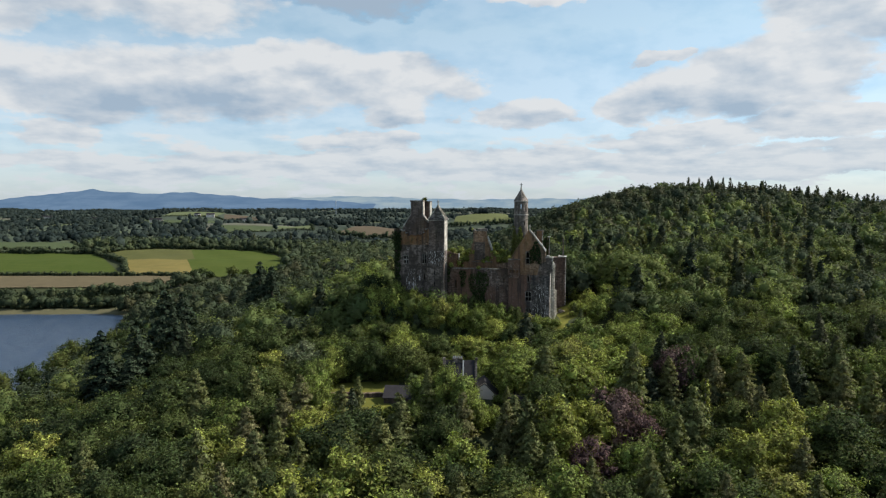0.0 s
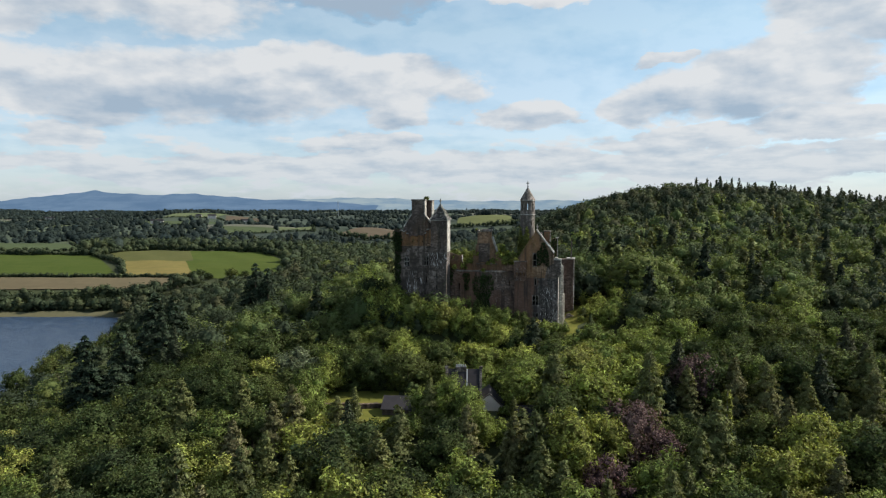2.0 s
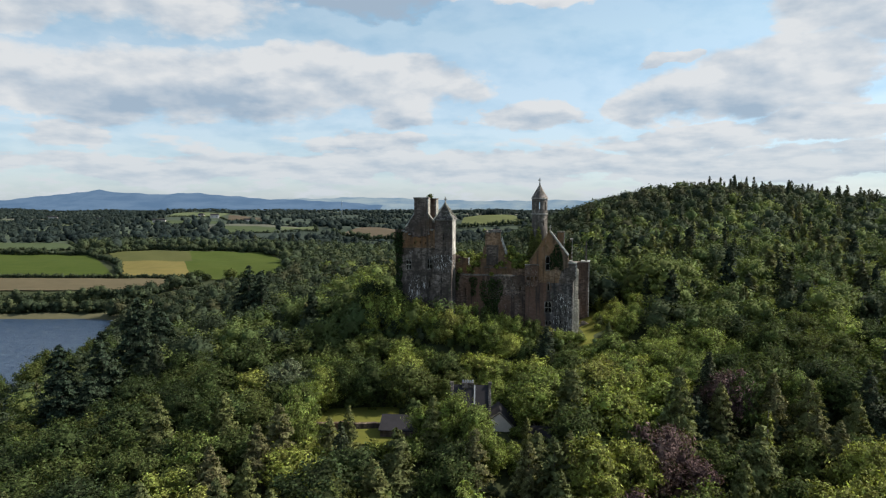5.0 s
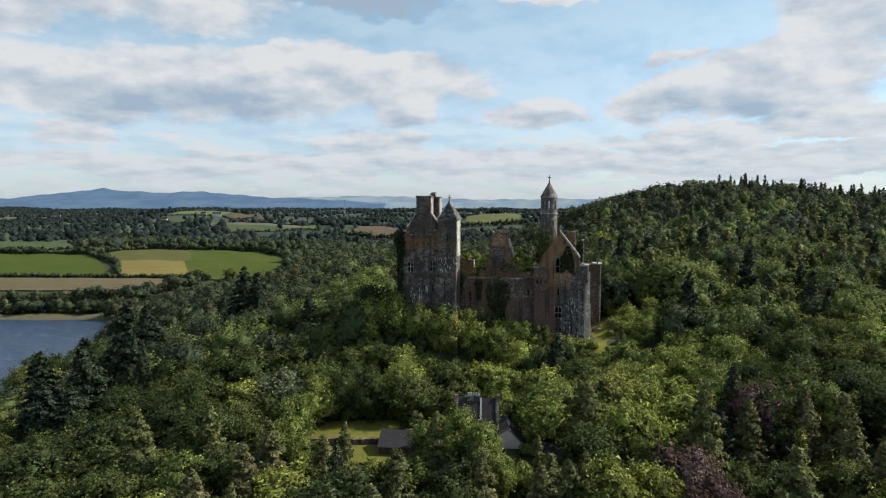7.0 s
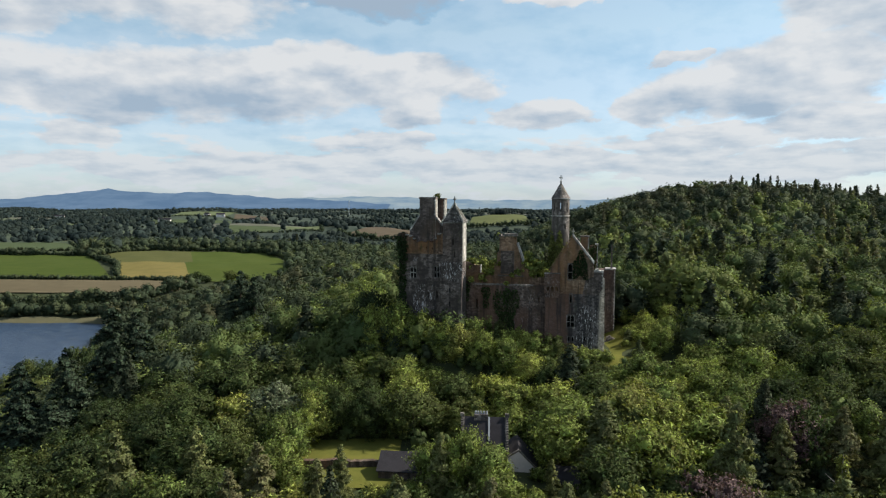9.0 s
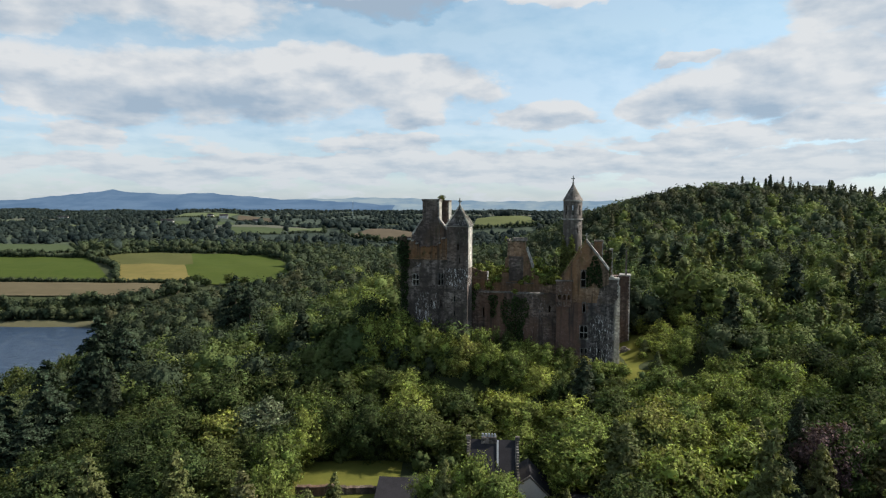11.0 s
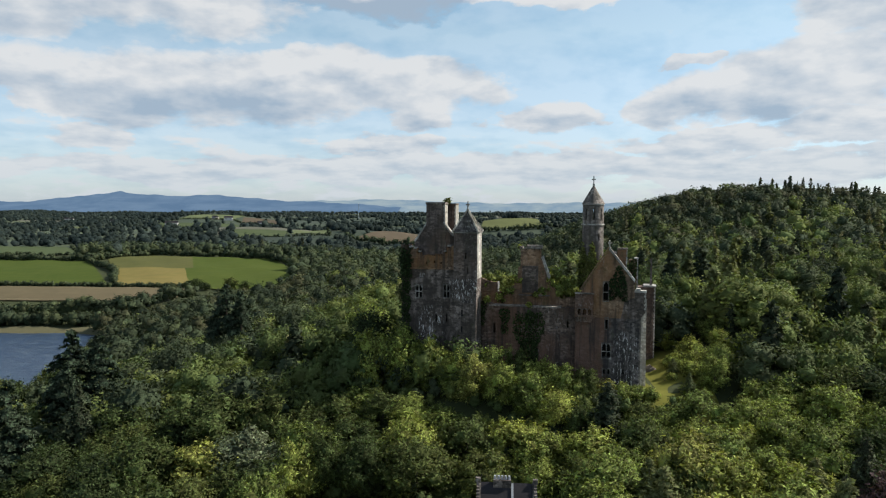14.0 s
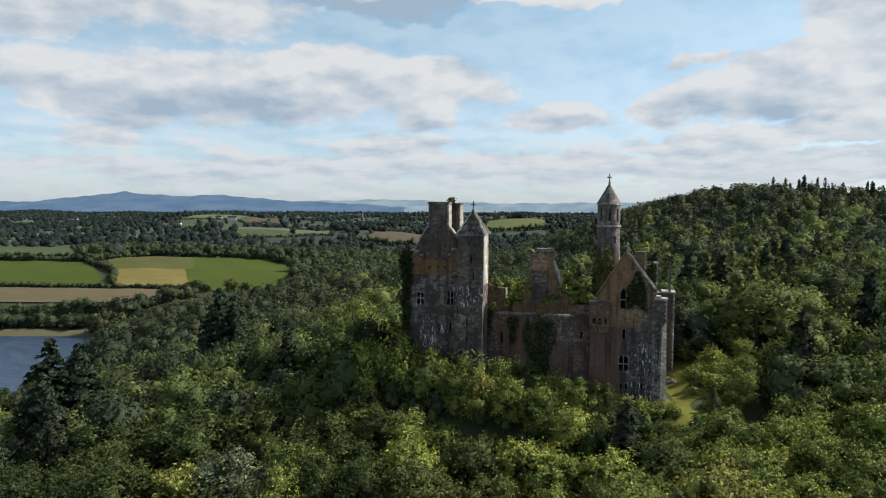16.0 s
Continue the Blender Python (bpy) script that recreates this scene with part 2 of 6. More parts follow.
GREENS = [(0.0, (0.103, 0.129, 0.034)), (0.3, (0.130, 0.158, 0.039)), (0.6, (0.162, 0.187, 0.044)), (0.85, (0.204, 0.218, 0.050)), (1.0, (0.183, 0.178, 0.051))]
# a darker kind of tree, its greens lowered further for cloud shade
DEEPS = [(0.0, (0.036, 0.049, 0.021)), (0.4, (0.051, 0.069, 0.023)), (0.75, (0.069, 0.084, 0.027)), (1.0, (0.091, 0.103, 0.031))]
MIXED = [(0.0, (0.055, 0.076, 0.029)), (0.4, (0.080, 0.103, 0.035)), (0.75, (0.110, 0.134, 0.042)), (1.0, (0.136, 0.156, 0.046))]
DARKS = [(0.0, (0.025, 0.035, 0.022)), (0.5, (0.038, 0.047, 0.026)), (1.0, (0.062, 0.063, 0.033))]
OLIVES = [(0.0, (0.079, 0.092, 0.041)), (0.5, (0.122, 0.130, 0.048)), (1.0, (0.116, 0.108, 0.053))]
# valley and plain greens are darkened and blued for cloud shade and haze
SHADED_VALLEY = [(0.0, (0.035, 0.046, 0.026)), (0.4, (0.043, 0.056, 0.032)), (0.75, (0.056, 0.070, 0.037)), (1.0, (0.074, 0.087, 0.041))]
HAZED_PLAINS = [(0.0, (0.014, 0.022, 0.021)), (0.5, (0.019, 0.027, 0.024)), (1.0, (0.026, 0.035, 0.028))]
leaf_mat = foliage("broad_leaves", GREENS)
needle_mat = foliage("dark_needles", DARKS, gloss=0.1, through_light=0.15)
fir_mat = foliage("fir_needles", [(0.0, (0.022, 0.034, 0.021)), (1.0, (0.036, 0.050, 0.029))], gloss=0.1, through_light=0.12)
olive_mat = foliage("olive_needles", OLIVES, gloss=0.1, through_light=0.22, vary=0.85)
copper_mat = foliage("copper_leaves", [(0.0, (0.072, 0.042, 0.044)), (1.0, (0.108, 0.068, 0.064))], through_light=0.2)
lime_leaf_mat = foliage("lime_leaves", [(0.0, (0.150, 0.168, 0.040)), (1.0, (0.190, 0.196, 0.046))])
tower_ivy_mat = foliage("tower_ivy_leaves", [(0.0, (0.075, 0.088, 0.026)), (1.0, (0.115, 0.122, 0.034))])
ivy_mat = foliage("ivy_leaves", [(0.0, (0.018, 0.030, 0.010)), (1.0, (0.034, 0.048, 0.015))])
bush_mat = foliage("bush_leaves", [(0.0, (0.130, 0.158, 0.040)), (1.0, (0.225, 0.235, 0.055))])
deep_leaf_mat = foliage("deep_leaves", DEEPS, gloss=0.1, vary=1.15)
shaded_leaf_mat = foliage("shaded_valley_leaves", SHADED_VALLEY, shared=True, gloss=0.05, through_light=0.18, grain_scale=2.2, vary=0.4)
far_leaf_mat = foliage("wood_leaves", MIXED, shared=True, gloss=0.08, through_light=0.24, grain_scale=2.2, vary=0.5)
# conifer needles; on the hill's round crowns the colour stands for cloud shade
needle_and_shade_mat = foliage("wood_needles_and_shade", DARKS, shared=True, gloss=0.05, through_light=0.15, vary=0.45)
hazed_leaf_mat = foliage("hazed_plain_leaves", HAZED_PLAINS, shared=True, gloss=0.05, through_light=0.12, grain_scale=0.8, vary=0.6)
far_olive_mat = foliage("wood_olive", OLIVES, shared=True, gloss=0.1, through_light=0.25, vary=0.8)
silver_mat = foliage("silver_leaves", [(0.0, (0.095, 0.114, 0.060)), (1.0, (0.120, 0.138, 0.075))], gloss=0.25)
bark_mat = plain("bark", (0.075, 0.062, 0.048), 0.95, 6.0, 0.4)
dead_mat = plain("dead_wood", (0.26, 0.23, 0.19), 0.95, 6.0, 0.3)

stone_grey = masonry("rubble_stone", (0.095, 0.076, 0.066), (0.215, 0.176, 0.155), (0.11, 0.072, 0.052), 0.40, 1.0, 0.15, None,
                     [(-42.6, 12.0, 3.0, 5.5), (-35.0, 20.2, 3.6, 2.6), (-44.8, 22.6, 1.6, 0.9), (-31.0, 7.0, 1.6, 5.0)])
stone_rust = masonry("rusty_stone", (0.115, 0.082, 0.062), (0.24, 0.175, 0.125), (0.22, 0.110, 0.046), 0.62, 0.1, 0.3)
stone_hall = masonry("hall_stone", (0.074, 0.064, 0.061), (0.172, 0.150, 0.142), (0.150, 0.082, 0.056), 0.30, 1.0, 0.12, -5.2,
                     [(-2.6, 9.0, 2.6, 3.6), (-2.8, 2.2, 3.6, 4.6)])
stone_brown = masonry("stained_stone", (0.165, 0.112, 0.078), (0.335, 0.234, 0.162), (0.255, 0.135, 0.066), 0.68, 0.2, 0.25)
stone_red = masonry("sheltered_stone", (0.098, 0.072, 0.060), (0.205, 0.152, 0.124), (0.150, 0.082, 0.054), 0.6, 0.25, 0.12)
stone_plum = masonry("turret_stone", (0.110, 0.086, 0.074), (0.205, 0.162, 0.140), (0.15, 0.095, 0.062), 0.3, 0.2, 0.1)
stone_tower = masonry("tower_stone", (0.165, 0.142, 0.124), (0.295, 0.255, 0.225), (0.20, 0.15, 0.10), 0.15, 0.1, 0.08)
stone_pale = masonry("dressed_stone", (0.40, 0.375, 0.34), (0.66, 0.63, 0.57), (0.32, 0.24, 0.16), 0.12, 0.0, 0.08)
roof_stone = masonry("stone_slates", (0.055, 0.048, 0.044), (0.19, 0.165, 0.15), (0.10, 0.09, 0.05), 0.2, 0.6, 0.3)
frame_stone = masonry("window_stone", (0.17, 0.155, 0.14), (0.33, 0.30, 0.27), (0.16, 0.10, 0.06), 0.4, 0.2, 0.1)
# pale limed stone, light enough to carry the sun on side faces
lime_and_sun_mat = masonry("lime_and_sun_stone", (0.46, 0.43, 0.38), (0.72, 0.68, 0.60), (0.30, 0.24, 0.17), 0.2, 0.3, 0.1)
# near-black colour that stands for shade inside rooms, slits and windows
inner_shade_mat = plain("dark_interior", (0.012, 0.011, 0.010), 1.0)
slate_mat = plain("roof_slate", (0.022, 0.020, 0.023), 0.9, 7.0, 0.4)
render_mat = plain("pale_render", (0.58, 0.53, 0.50), 0.9, 4.0, 0.12)
lead_mat = plain("lead", (0.30, 0.31, 0.32), 0.5, 5.0, 0.15)
steel_mat = plain("galvanised_steel", (0.45, 0.47, 0.50), 0.5, 5.0, 0.1)


def ground_material():
    mat, tree, bsdf, (make, link, m, ramp, mix, noise_, mapped) = material("ground_cover", 0.97)
    pos = make("ShaderNodeNewGeometry").outputs["Position"]
    sep = make("ShaderNodeSeparateXYZ")
    link(pos, sep.inputs[0])
    n1, _ = noise_(pos, 0.35, 6.0)
    n2, _ = noise_(pos, 0.03, 4.0)
    wood = mix(n1, (0.012, 0.016, 0.008), (0.035, 0.042, 0.016))
    grass = mix(n2, (0.085, 0.115, 0.030), (0.14, 0.155, 0.045))
    # patchwork of pastures and stubble on the plain
    c_, s_ = math.cos(0.22), math.sin(0.22)
    px, py = sep.outputs[0], sep.outputs[1]
    cu = m("ADD", m("MULTIPLY_ADD", px, c_, m("MULTIPLY", py, s_)), m("MULTIPLY", m("SINE", m("DIVIDE", py, 130.0)), 22.0))
    cv = m("ADD", m("MULTIPLY_ADD", py, c_, m("MULTIPLY", px, -s_)), m("MULTIPLY", m("SINE", m("DIVIDE", px, 120.0)), 18.0))
    cell = make("ShaderNodeCombineXYZ")
    link(m("FLOOR", m("DIVIDE", cu, 170.0)), cell.inputs[0])
    link(m("FLOOR", m("DIVIDE", cv, 105.0)), cell.inputs[1])
    rnd = make("ShaderNodeTexWhiteNoise")
    rnd.noise_dimensions = "2D"
    link(cell.outputs[0], rnd.inputs["Vector"])
    patch = ramp(rnd.outputs["Value"], [(0.0, (0.026, 0.037, 0.027)), (0.35, (0.036, 0.049, 0.032)), (0.6, (0.052, 0.067, 0.038)), (0.8, (0.080, 0.095, 0.050)), (0.92, (0.100, 0.092, 0.070))], "CONSTANT")
    patch = mix(m("MULTIPLY", n2, 0.5), patch, (0.045, 0.062, 0.034))
    far = m("MULTIPLY", m("SUBTRACT", sep.outputs[1], 520.0), 0.01, clamp=True)
    col = mix(far, mix(0.12, wood, grass), patch)
    link(col, bsdf.inputs["Base Color"])
    bump(tree, bsdf, n1, 0.6, 0.4)
    return mat


ground_mat = ground_material()


def meadow(name, a, b, grain=0.5):
    mat, tree, bsdf, (make, link, m, ramp, mix, noise_, mapped) = material(name, 0.97)
    pos = make("ShaderNodeNewGeometry").outputs["Position"]
    n1, _ = noise_(pos, grain, 6.0, 0.65)
    n2, _ = noise_(pos, grain * 0.06, 4.0)
    rows, _ = noise_(mapped(pos, (0.02, 0.35, 0.1), (0, 0, 0), (0, 0, 0.4)), 1.0, 3.0)
    f = m("ADD", m("ADD", m("MULTIPLY", n1, 0.35), m("MULTIPLY", n2, 0.4)), m("MULTIPLY", rows, 0.25))
    link(ramp(f, [(0.35, a), (0.65, b)]), bsdf.inputs["Base Color"])
    bsdf.inputs["Specular IOR Level"].default_value = 0.04
    bump(tree, bsdf, n1, 0.6, 0.1)
    return mat


# pasture and stubble colours are lowered for the cloud shade over them
pasture_mat = meadow("pasture", (0.043, 0.064, 0.014), (0.068, 0.084, 0.020), 0.15)
top_mat = meadow("dry_pasture", (0.066, 0.072, 0.026), (0.095, 0.092, 0.034), 0.15)
far_field_mat = meadow("far_grass", (0.050, 0.068, 0.032), (0.072, 0.088, 0.042), 0.06)
pale_field_mat = meadow("pale_grass", (0.085, 0.105, 0.052), (0.115, 0.130, 0.066), 0.06)
meadow_mat = meadow("olive_pasture", (0.085, 0.096, 0.040), (0.112, 0.120, 0.052), 0.15)
hay_mat = meadow("mown_hay", (0.120, 0.105, 0.036), (0.175, 0.140, 0.050), 0.15)
stubble_mat = meadow("stubble", (0.092, 0.076, 0.046), (0.125, 0.102, 0.062), 0.15)
plough_mat = meadow("bare_soil", (0.078, 0.062, 0.044), (0.105, 0.084, 0.058), 0.1)
lawn_mat = meadow("rough_lawn", (0.080, 0.090, 0.020), (0.150, 0.138, 0.032), 0.4)
reed_mat = meadow("reeds", (0.080, 0.078, 0.044), (0.118, 0.108, 0.064), 0.6)


def water_material():
    mat, tree, bsdf, (make, link, m, ramp, mix, noise_, mapped) = material("lake_water", 0.32)
    pos = make("ShaderNodeNewGeometry").outputs["Position"]
    n, _ = noise_(mapped(pos, (0.16, 0.34, 1), (0, 0, 0), (0, 0, 0.35)), 1.0, 6.0, 0.72)
    n2, _ = noise_(mapped(pos, (0.02, 0.05, 1)), 1.0, 3.0)
    deep = mix(n2, (0.010, 0.026, 0.058), (0.020, 0.040, 0.080))
    # the sky's sheen on ripple crests is mixed into the base colour
    link(mix(ramp(n, [(0.46, (0, 0, 0)), (0.64, (1, 1, 1))]), deep, (0.060, 0.088, 0.125)), bsdf.inputs["Base Color"])
    bsdf.inputs["Specular IOR Level"].default_value = 0.22
    bump(tree, bsdf, n, 0.9, 1.2)
    return mat


water_mat = water_material()


# far hills glow in painted haze blue and take no sunlight
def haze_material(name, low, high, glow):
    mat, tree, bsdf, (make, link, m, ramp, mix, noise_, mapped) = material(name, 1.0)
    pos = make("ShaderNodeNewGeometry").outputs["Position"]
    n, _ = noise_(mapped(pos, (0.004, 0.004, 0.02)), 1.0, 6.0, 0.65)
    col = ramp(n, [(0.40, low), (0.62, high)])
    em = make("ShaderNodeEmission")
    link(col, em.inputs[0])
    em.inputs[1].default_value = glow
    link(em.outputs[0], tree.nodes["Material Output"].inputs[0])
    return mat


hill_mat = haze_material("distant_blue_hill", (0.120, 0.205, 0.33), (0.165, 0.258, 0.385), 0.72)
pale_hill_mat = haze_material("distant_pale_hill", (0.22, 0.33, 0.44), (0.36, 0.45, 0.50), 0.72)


# ---- mesh helpers ----
def mesh_np(name, verts, faces, mats, mat_index=None, smooth=False, normals=None):
    """verts (n, 3); faces (m, 3 or 4)."""
    me = bpy.data.meshes.new(name)
    verts, faces = np.asarray(verts, np.float32), np.asarray(faces, np.int32)
    n, k = faces.shape
    me.vertices.add(len(verts))
    me.vertices.foreach_set("co", verts.ravel())
    me.loops.add(n * k)
    me.loops.foreach_set("vertex_index", faces.ravel())
    me.polygons.add(n)
    me.polygons.foreach_set("loop_start", np.arange(0, n * k, k, dtype=np.int32))
    for mt in mats:
        me.materials.append(mt)
    if mat_index is not None:
        me.polygons.foreach_set("material_index", np.asarray(mat_index, np.int32))
    if smooth:
        me.polygons.foreach_set("use_smooth", np.ones(n, bool))
    me.update(calc_edges=True)
    if normals is not None:
        me.normals_split_custom_set_from_vertices(normals)
    return me


def part(name, bm, mat, parent, label=""):
    me = bpy.data.meshes.new(name)
    bmesh.ops.recalc_face_normals(bm, faces=bm.faces)
    bm.to_mesh(me)
    bm.free()
    me.materials.append(mat)
    ob = new(name, me)
    ob.parent = parent
    return tagged(ob, label)


def thing(name, label, category, at=None, group="", kind=""):
    ob = new(name)
    ob.empty_display_size = 0.5
    if at is not None:
        ob.matrix_world = at
    return tagged(ob, label, category, group, kind)


def box(bm, x0, x1, y0, y1, z0, z1, taper=0.0):
    v = [bm.verts.new(p) for p in ((x0, y0, z0), (x1, y0, z0), (x1, y1, z0), (x0, y1, z0),
         (x0 + taper, y0 + taper, z1), (x1 - taper, y0 + taper, z1), (x1 - taper, y1 - taper, z1), (x0 + taper, y1 - taper, z1))]
    for f in ((3, 2, 1, 0), (4, 5, 6, 7), (0, 1, 5, 4), (1, 2, 6, 5), (2, 3, 7, 6), (3, 0, 4, 7)):
        bm.faces.new([v[i] for i in f])


def prism(bm, outline, y0, y1):
    """An outline in x and z, drawn out from y0 to y1."""
    a = [bm.verts.new((x, y0, z)) for x, z in outline]
    b = [bm.verts.new((x, y1, z)) for x, z in outline]
    n = len(outline)
    bm.faces.new(a)
    bm.faces.new(b[::-1])
    for i in range(n):
        bm.faces.new((a[i], b[i], b[(i + 1) % n], a[(i + 1) % n]))


def wall_mesh(top, z0, y0, y1, holes=(), ragged=0.0, seed=1, step=0.9):
    """A wall along x from y0 to y1 thick. top: points (x, z) of its upper edge from one end to the other;
    holes: (x0, x1, z0, z1), which go right through. ragged: how far the broken top edge wanders."""
    rng = random.Random(seed)
    xs = {x for x, _ in top} | {v for h in holes for v in h[:2]}
    lo, hi = top[0][0], top[-1][0]
    if ragged:
        x = lo
        while x < hi:
            xs.add(x)
            x += step * rng.uniform(0.6, 1.5)
    xs = sorted(x for x in xs if lo <= x <= hi)
    tx, tz = [p[0] for p in top], [p[1] for p in top]
    bm = bmesh.new()
    for xa, xb in zip(xs, xs[1:]):
        if xb - xa < 1e-4:
            continue
        za = float(np.interp(xa + 1e-4, tx, tz))
        zb = float(np.interp(xb - 1e-4, tx, tz))
        if ragged:
            d = rng.uniform(-ragged, ragged * 0.6)
            za, zb = za + d, zb + d + rng.uniform(-0.3, 0.3) * ragged
        mid = (xa + xb) / 2
        cuts = sorted((h[2], h[3]) for h in holes if h[0] < mid < h[1])
        z = z0
        for c0, c1 in cuts:
            prism(bm, [(xa, z), (xb, z), (xb, c0), (xa, c0)], y0, y1)
            z = c1
        prism(bm, [(xa, z), (xb, z), (xb, zb), (xa, za)], y0, y1)
    bmesh.ops.remove_doubles(bm, verts=bm.verts, dist=0.002)
    return bm


def cross_finial(bm, x, y, z, h, t):
    box(bm, x - t, x + t, y - t, y + t, z, z + h)
    box(bm, x - h * 0.22, x + h * 0.22, y - t * 0.8, y + t * 0.8, z + h * 0.58, z + h * 0.72)
    box(bm, x - t * 2, x + t * 2, y - t * 2, y + t * 2, z - 0.05, z + h * 0.18)


# ---- the land ----
def sstep(a, b, t):
    s = np.clip((t - a) / (b - a), 0, 1)
    return s * s * (3 - 2 * s)


def ground_z(x, y):
    x, y = np.asarray(x, float), np.asarray(y, float)
    yy = y - 40
    d = np.sqrt(((x - 18) / 62) ** 2 + np.where(yy < 0, yy / 50, yy / 90) ** 2)
    knoll = np.interp(d, [0, 0.8, 0.92, 1.10, 1.55, 2.4, 3.2], [21, 20.8, 17.5, 11.5, 9.0, 1.0, 0])
    z = -29 + knoll
    z = z + 3.0 * sstep(150, 320, y)
    z = z + 14 * sstep(30, 110, x) * sstep(-120, 60, y) * (1 - sstep(450, 900, y))
    sx = np.where(x < 193, 123.0, 235.0)
    sy = np.where(y < 330, 205.0, 150.0)
    z = z + 43 * np.exp(-((x - 193) / sx) ** 2 - ((y - 330) / sy) ** 2)
    # the lake's basin, and the fields that rise behind it
    wide = sstep(110, 220, y)
    left = sstep(0, 1, (-x - 50 - 40 * wide) / (115 + 25 * wide))
    z = z - 19.3 * left * (1 - sstep(255, 350, y)) * sstep(-260, -60, y)
    z = z - 9 * sstep(160, 235, -x) * sstep(20, 90, y) * (1 - sstep(225, 268, y + 0.0 * x))
    z = z - 7 * sstep(80, 190, -x) * sstep(300, 320, y) * (1 - sstep(350, 420, y))
    z = z + 5 * sstep(80, 190, -x) * sstep(400, 480, y) * (1 - sstep(700, 1200, y))
    # the rolling plain
    far = sstep(560, 900, y)
    z = z + far * (6 * np.sin(x / 240 + 1.0) * np.cos(y / 330) + 4 * np.sin(x / 95 + y / 170))
    z = z + 34 * np.exp(-((x - 95) / 170) ** 2 - ((y - 1010) / 130) ** 2)
    z = z + 20 * np.exp(-((x + 100) / 130) ** 2 - ((y - 735) / 80) ** 2)
    z = z + 10 * np.exp(-((x + 300) / 150) ** 2 - ((y - 900) / 90) ** 2)
    z = z + 24 * np.exp(-((x + 560) / 260) ** 2 - ((y - 1500) / 200) ** 2)
    z = z + 18 * np.exp(-((x + 60) / 300) ** 2 - ((y - 1900) / 260) ** 2)
    z = z - 8 * sstep(2000, 4500, y)
    z = z + 0.5 * np.sin(x / 7.1 + 0.6) * np.cos(y / 8.3)
    # a level bench under the house and its lawn
    bench = np.exp(-(((x + 5) / 28) ** 4) - ((y + 38) / 16) ** 4)
    z = z * (1 - bench) - 19.5 * bench
    # the levelled ground on which the ruin stands
    court = (1 - sstep(26, 34, np.abs(x - 12))) * (1 - sstep(24, 34, np.abs(y - 22)))
    return z * (1 - court) - 8.3 * court


LAKE = -48.0


def spread(lo, hi, fine_lo, fine_hi, step, grow):
    a = list(np.arange(fine_lo, fine_hi + 0.1, step))
    s, v = step, fine_hi
    while v < hi:
        s *= grow
        v += s
        a.append(min(v, hi))
    s, v = step, fine_lo
    while v > lo:
        s *= grow
        v -= s
        a.insert(0, max(v, lo))
    return np.array(a)


def drape(name, xs, ys, lift, mat, label, category, kind="structure"):
    X, Y = np.meshgrid(xs, ys)
    Z = ground_z(X, Y) + lift
    n, k = len(ys), len(xs)
    idx = np.arange(n * k).reshape(n, k)
    f = np.stack([idx[:-1, :-1], idx[:-1, 1:], idx[1:, 1:], idx[1:, :-1]], -1).reshape(-1, 4)
    ob = new(name, mesh_np(name, np.stack([X, Y, Z], -1).reshape(-1, 3), f, [mat], smooth=True))
    return tagged(ob, label, category, kind=kind)


drape("ground", spread(-4900, 4900, -330, 380, 5.0, 1.12), spread(-1500, 4900, -230, 560, 5.0, 1.10), 0, ground_mat,
      "rolling woodland floor and patchwork farmland plain", "ground")


def field(name, corners, lift, mat, label):
    """A field with four corners, draped over the land."""
    a, b, c, d = [np.array(p, float) for p in corners]
    n = 26
    s, t = np.meshgrid(np.linspace(0, 1, n), np.linspace(0, 1, n))
    s, t = s[..., None], t[..., None]
    P = (a * (1 - s) + b * s) * (1 - t) + (d * (1 - s) + c * s) * t
    Z = ground_z(P[..., 0], P[..., 1]) + lift
    idx = np.arange(n * n).reshape(n, n)
    f = np.stack([idx[:-1, :-1], idx[:-1, 1:], idx[1:, 1:], idx[1:, :-1]], -1).reshape(-1, 4)
    ob = new(name, mesh_np(name, np.concatenate([P.reshape(-1, 2), Z.reshape(-1, 1)], 1), f, [mat], smooth=True))
    return tagged(ob, label, "field", kind="structure")


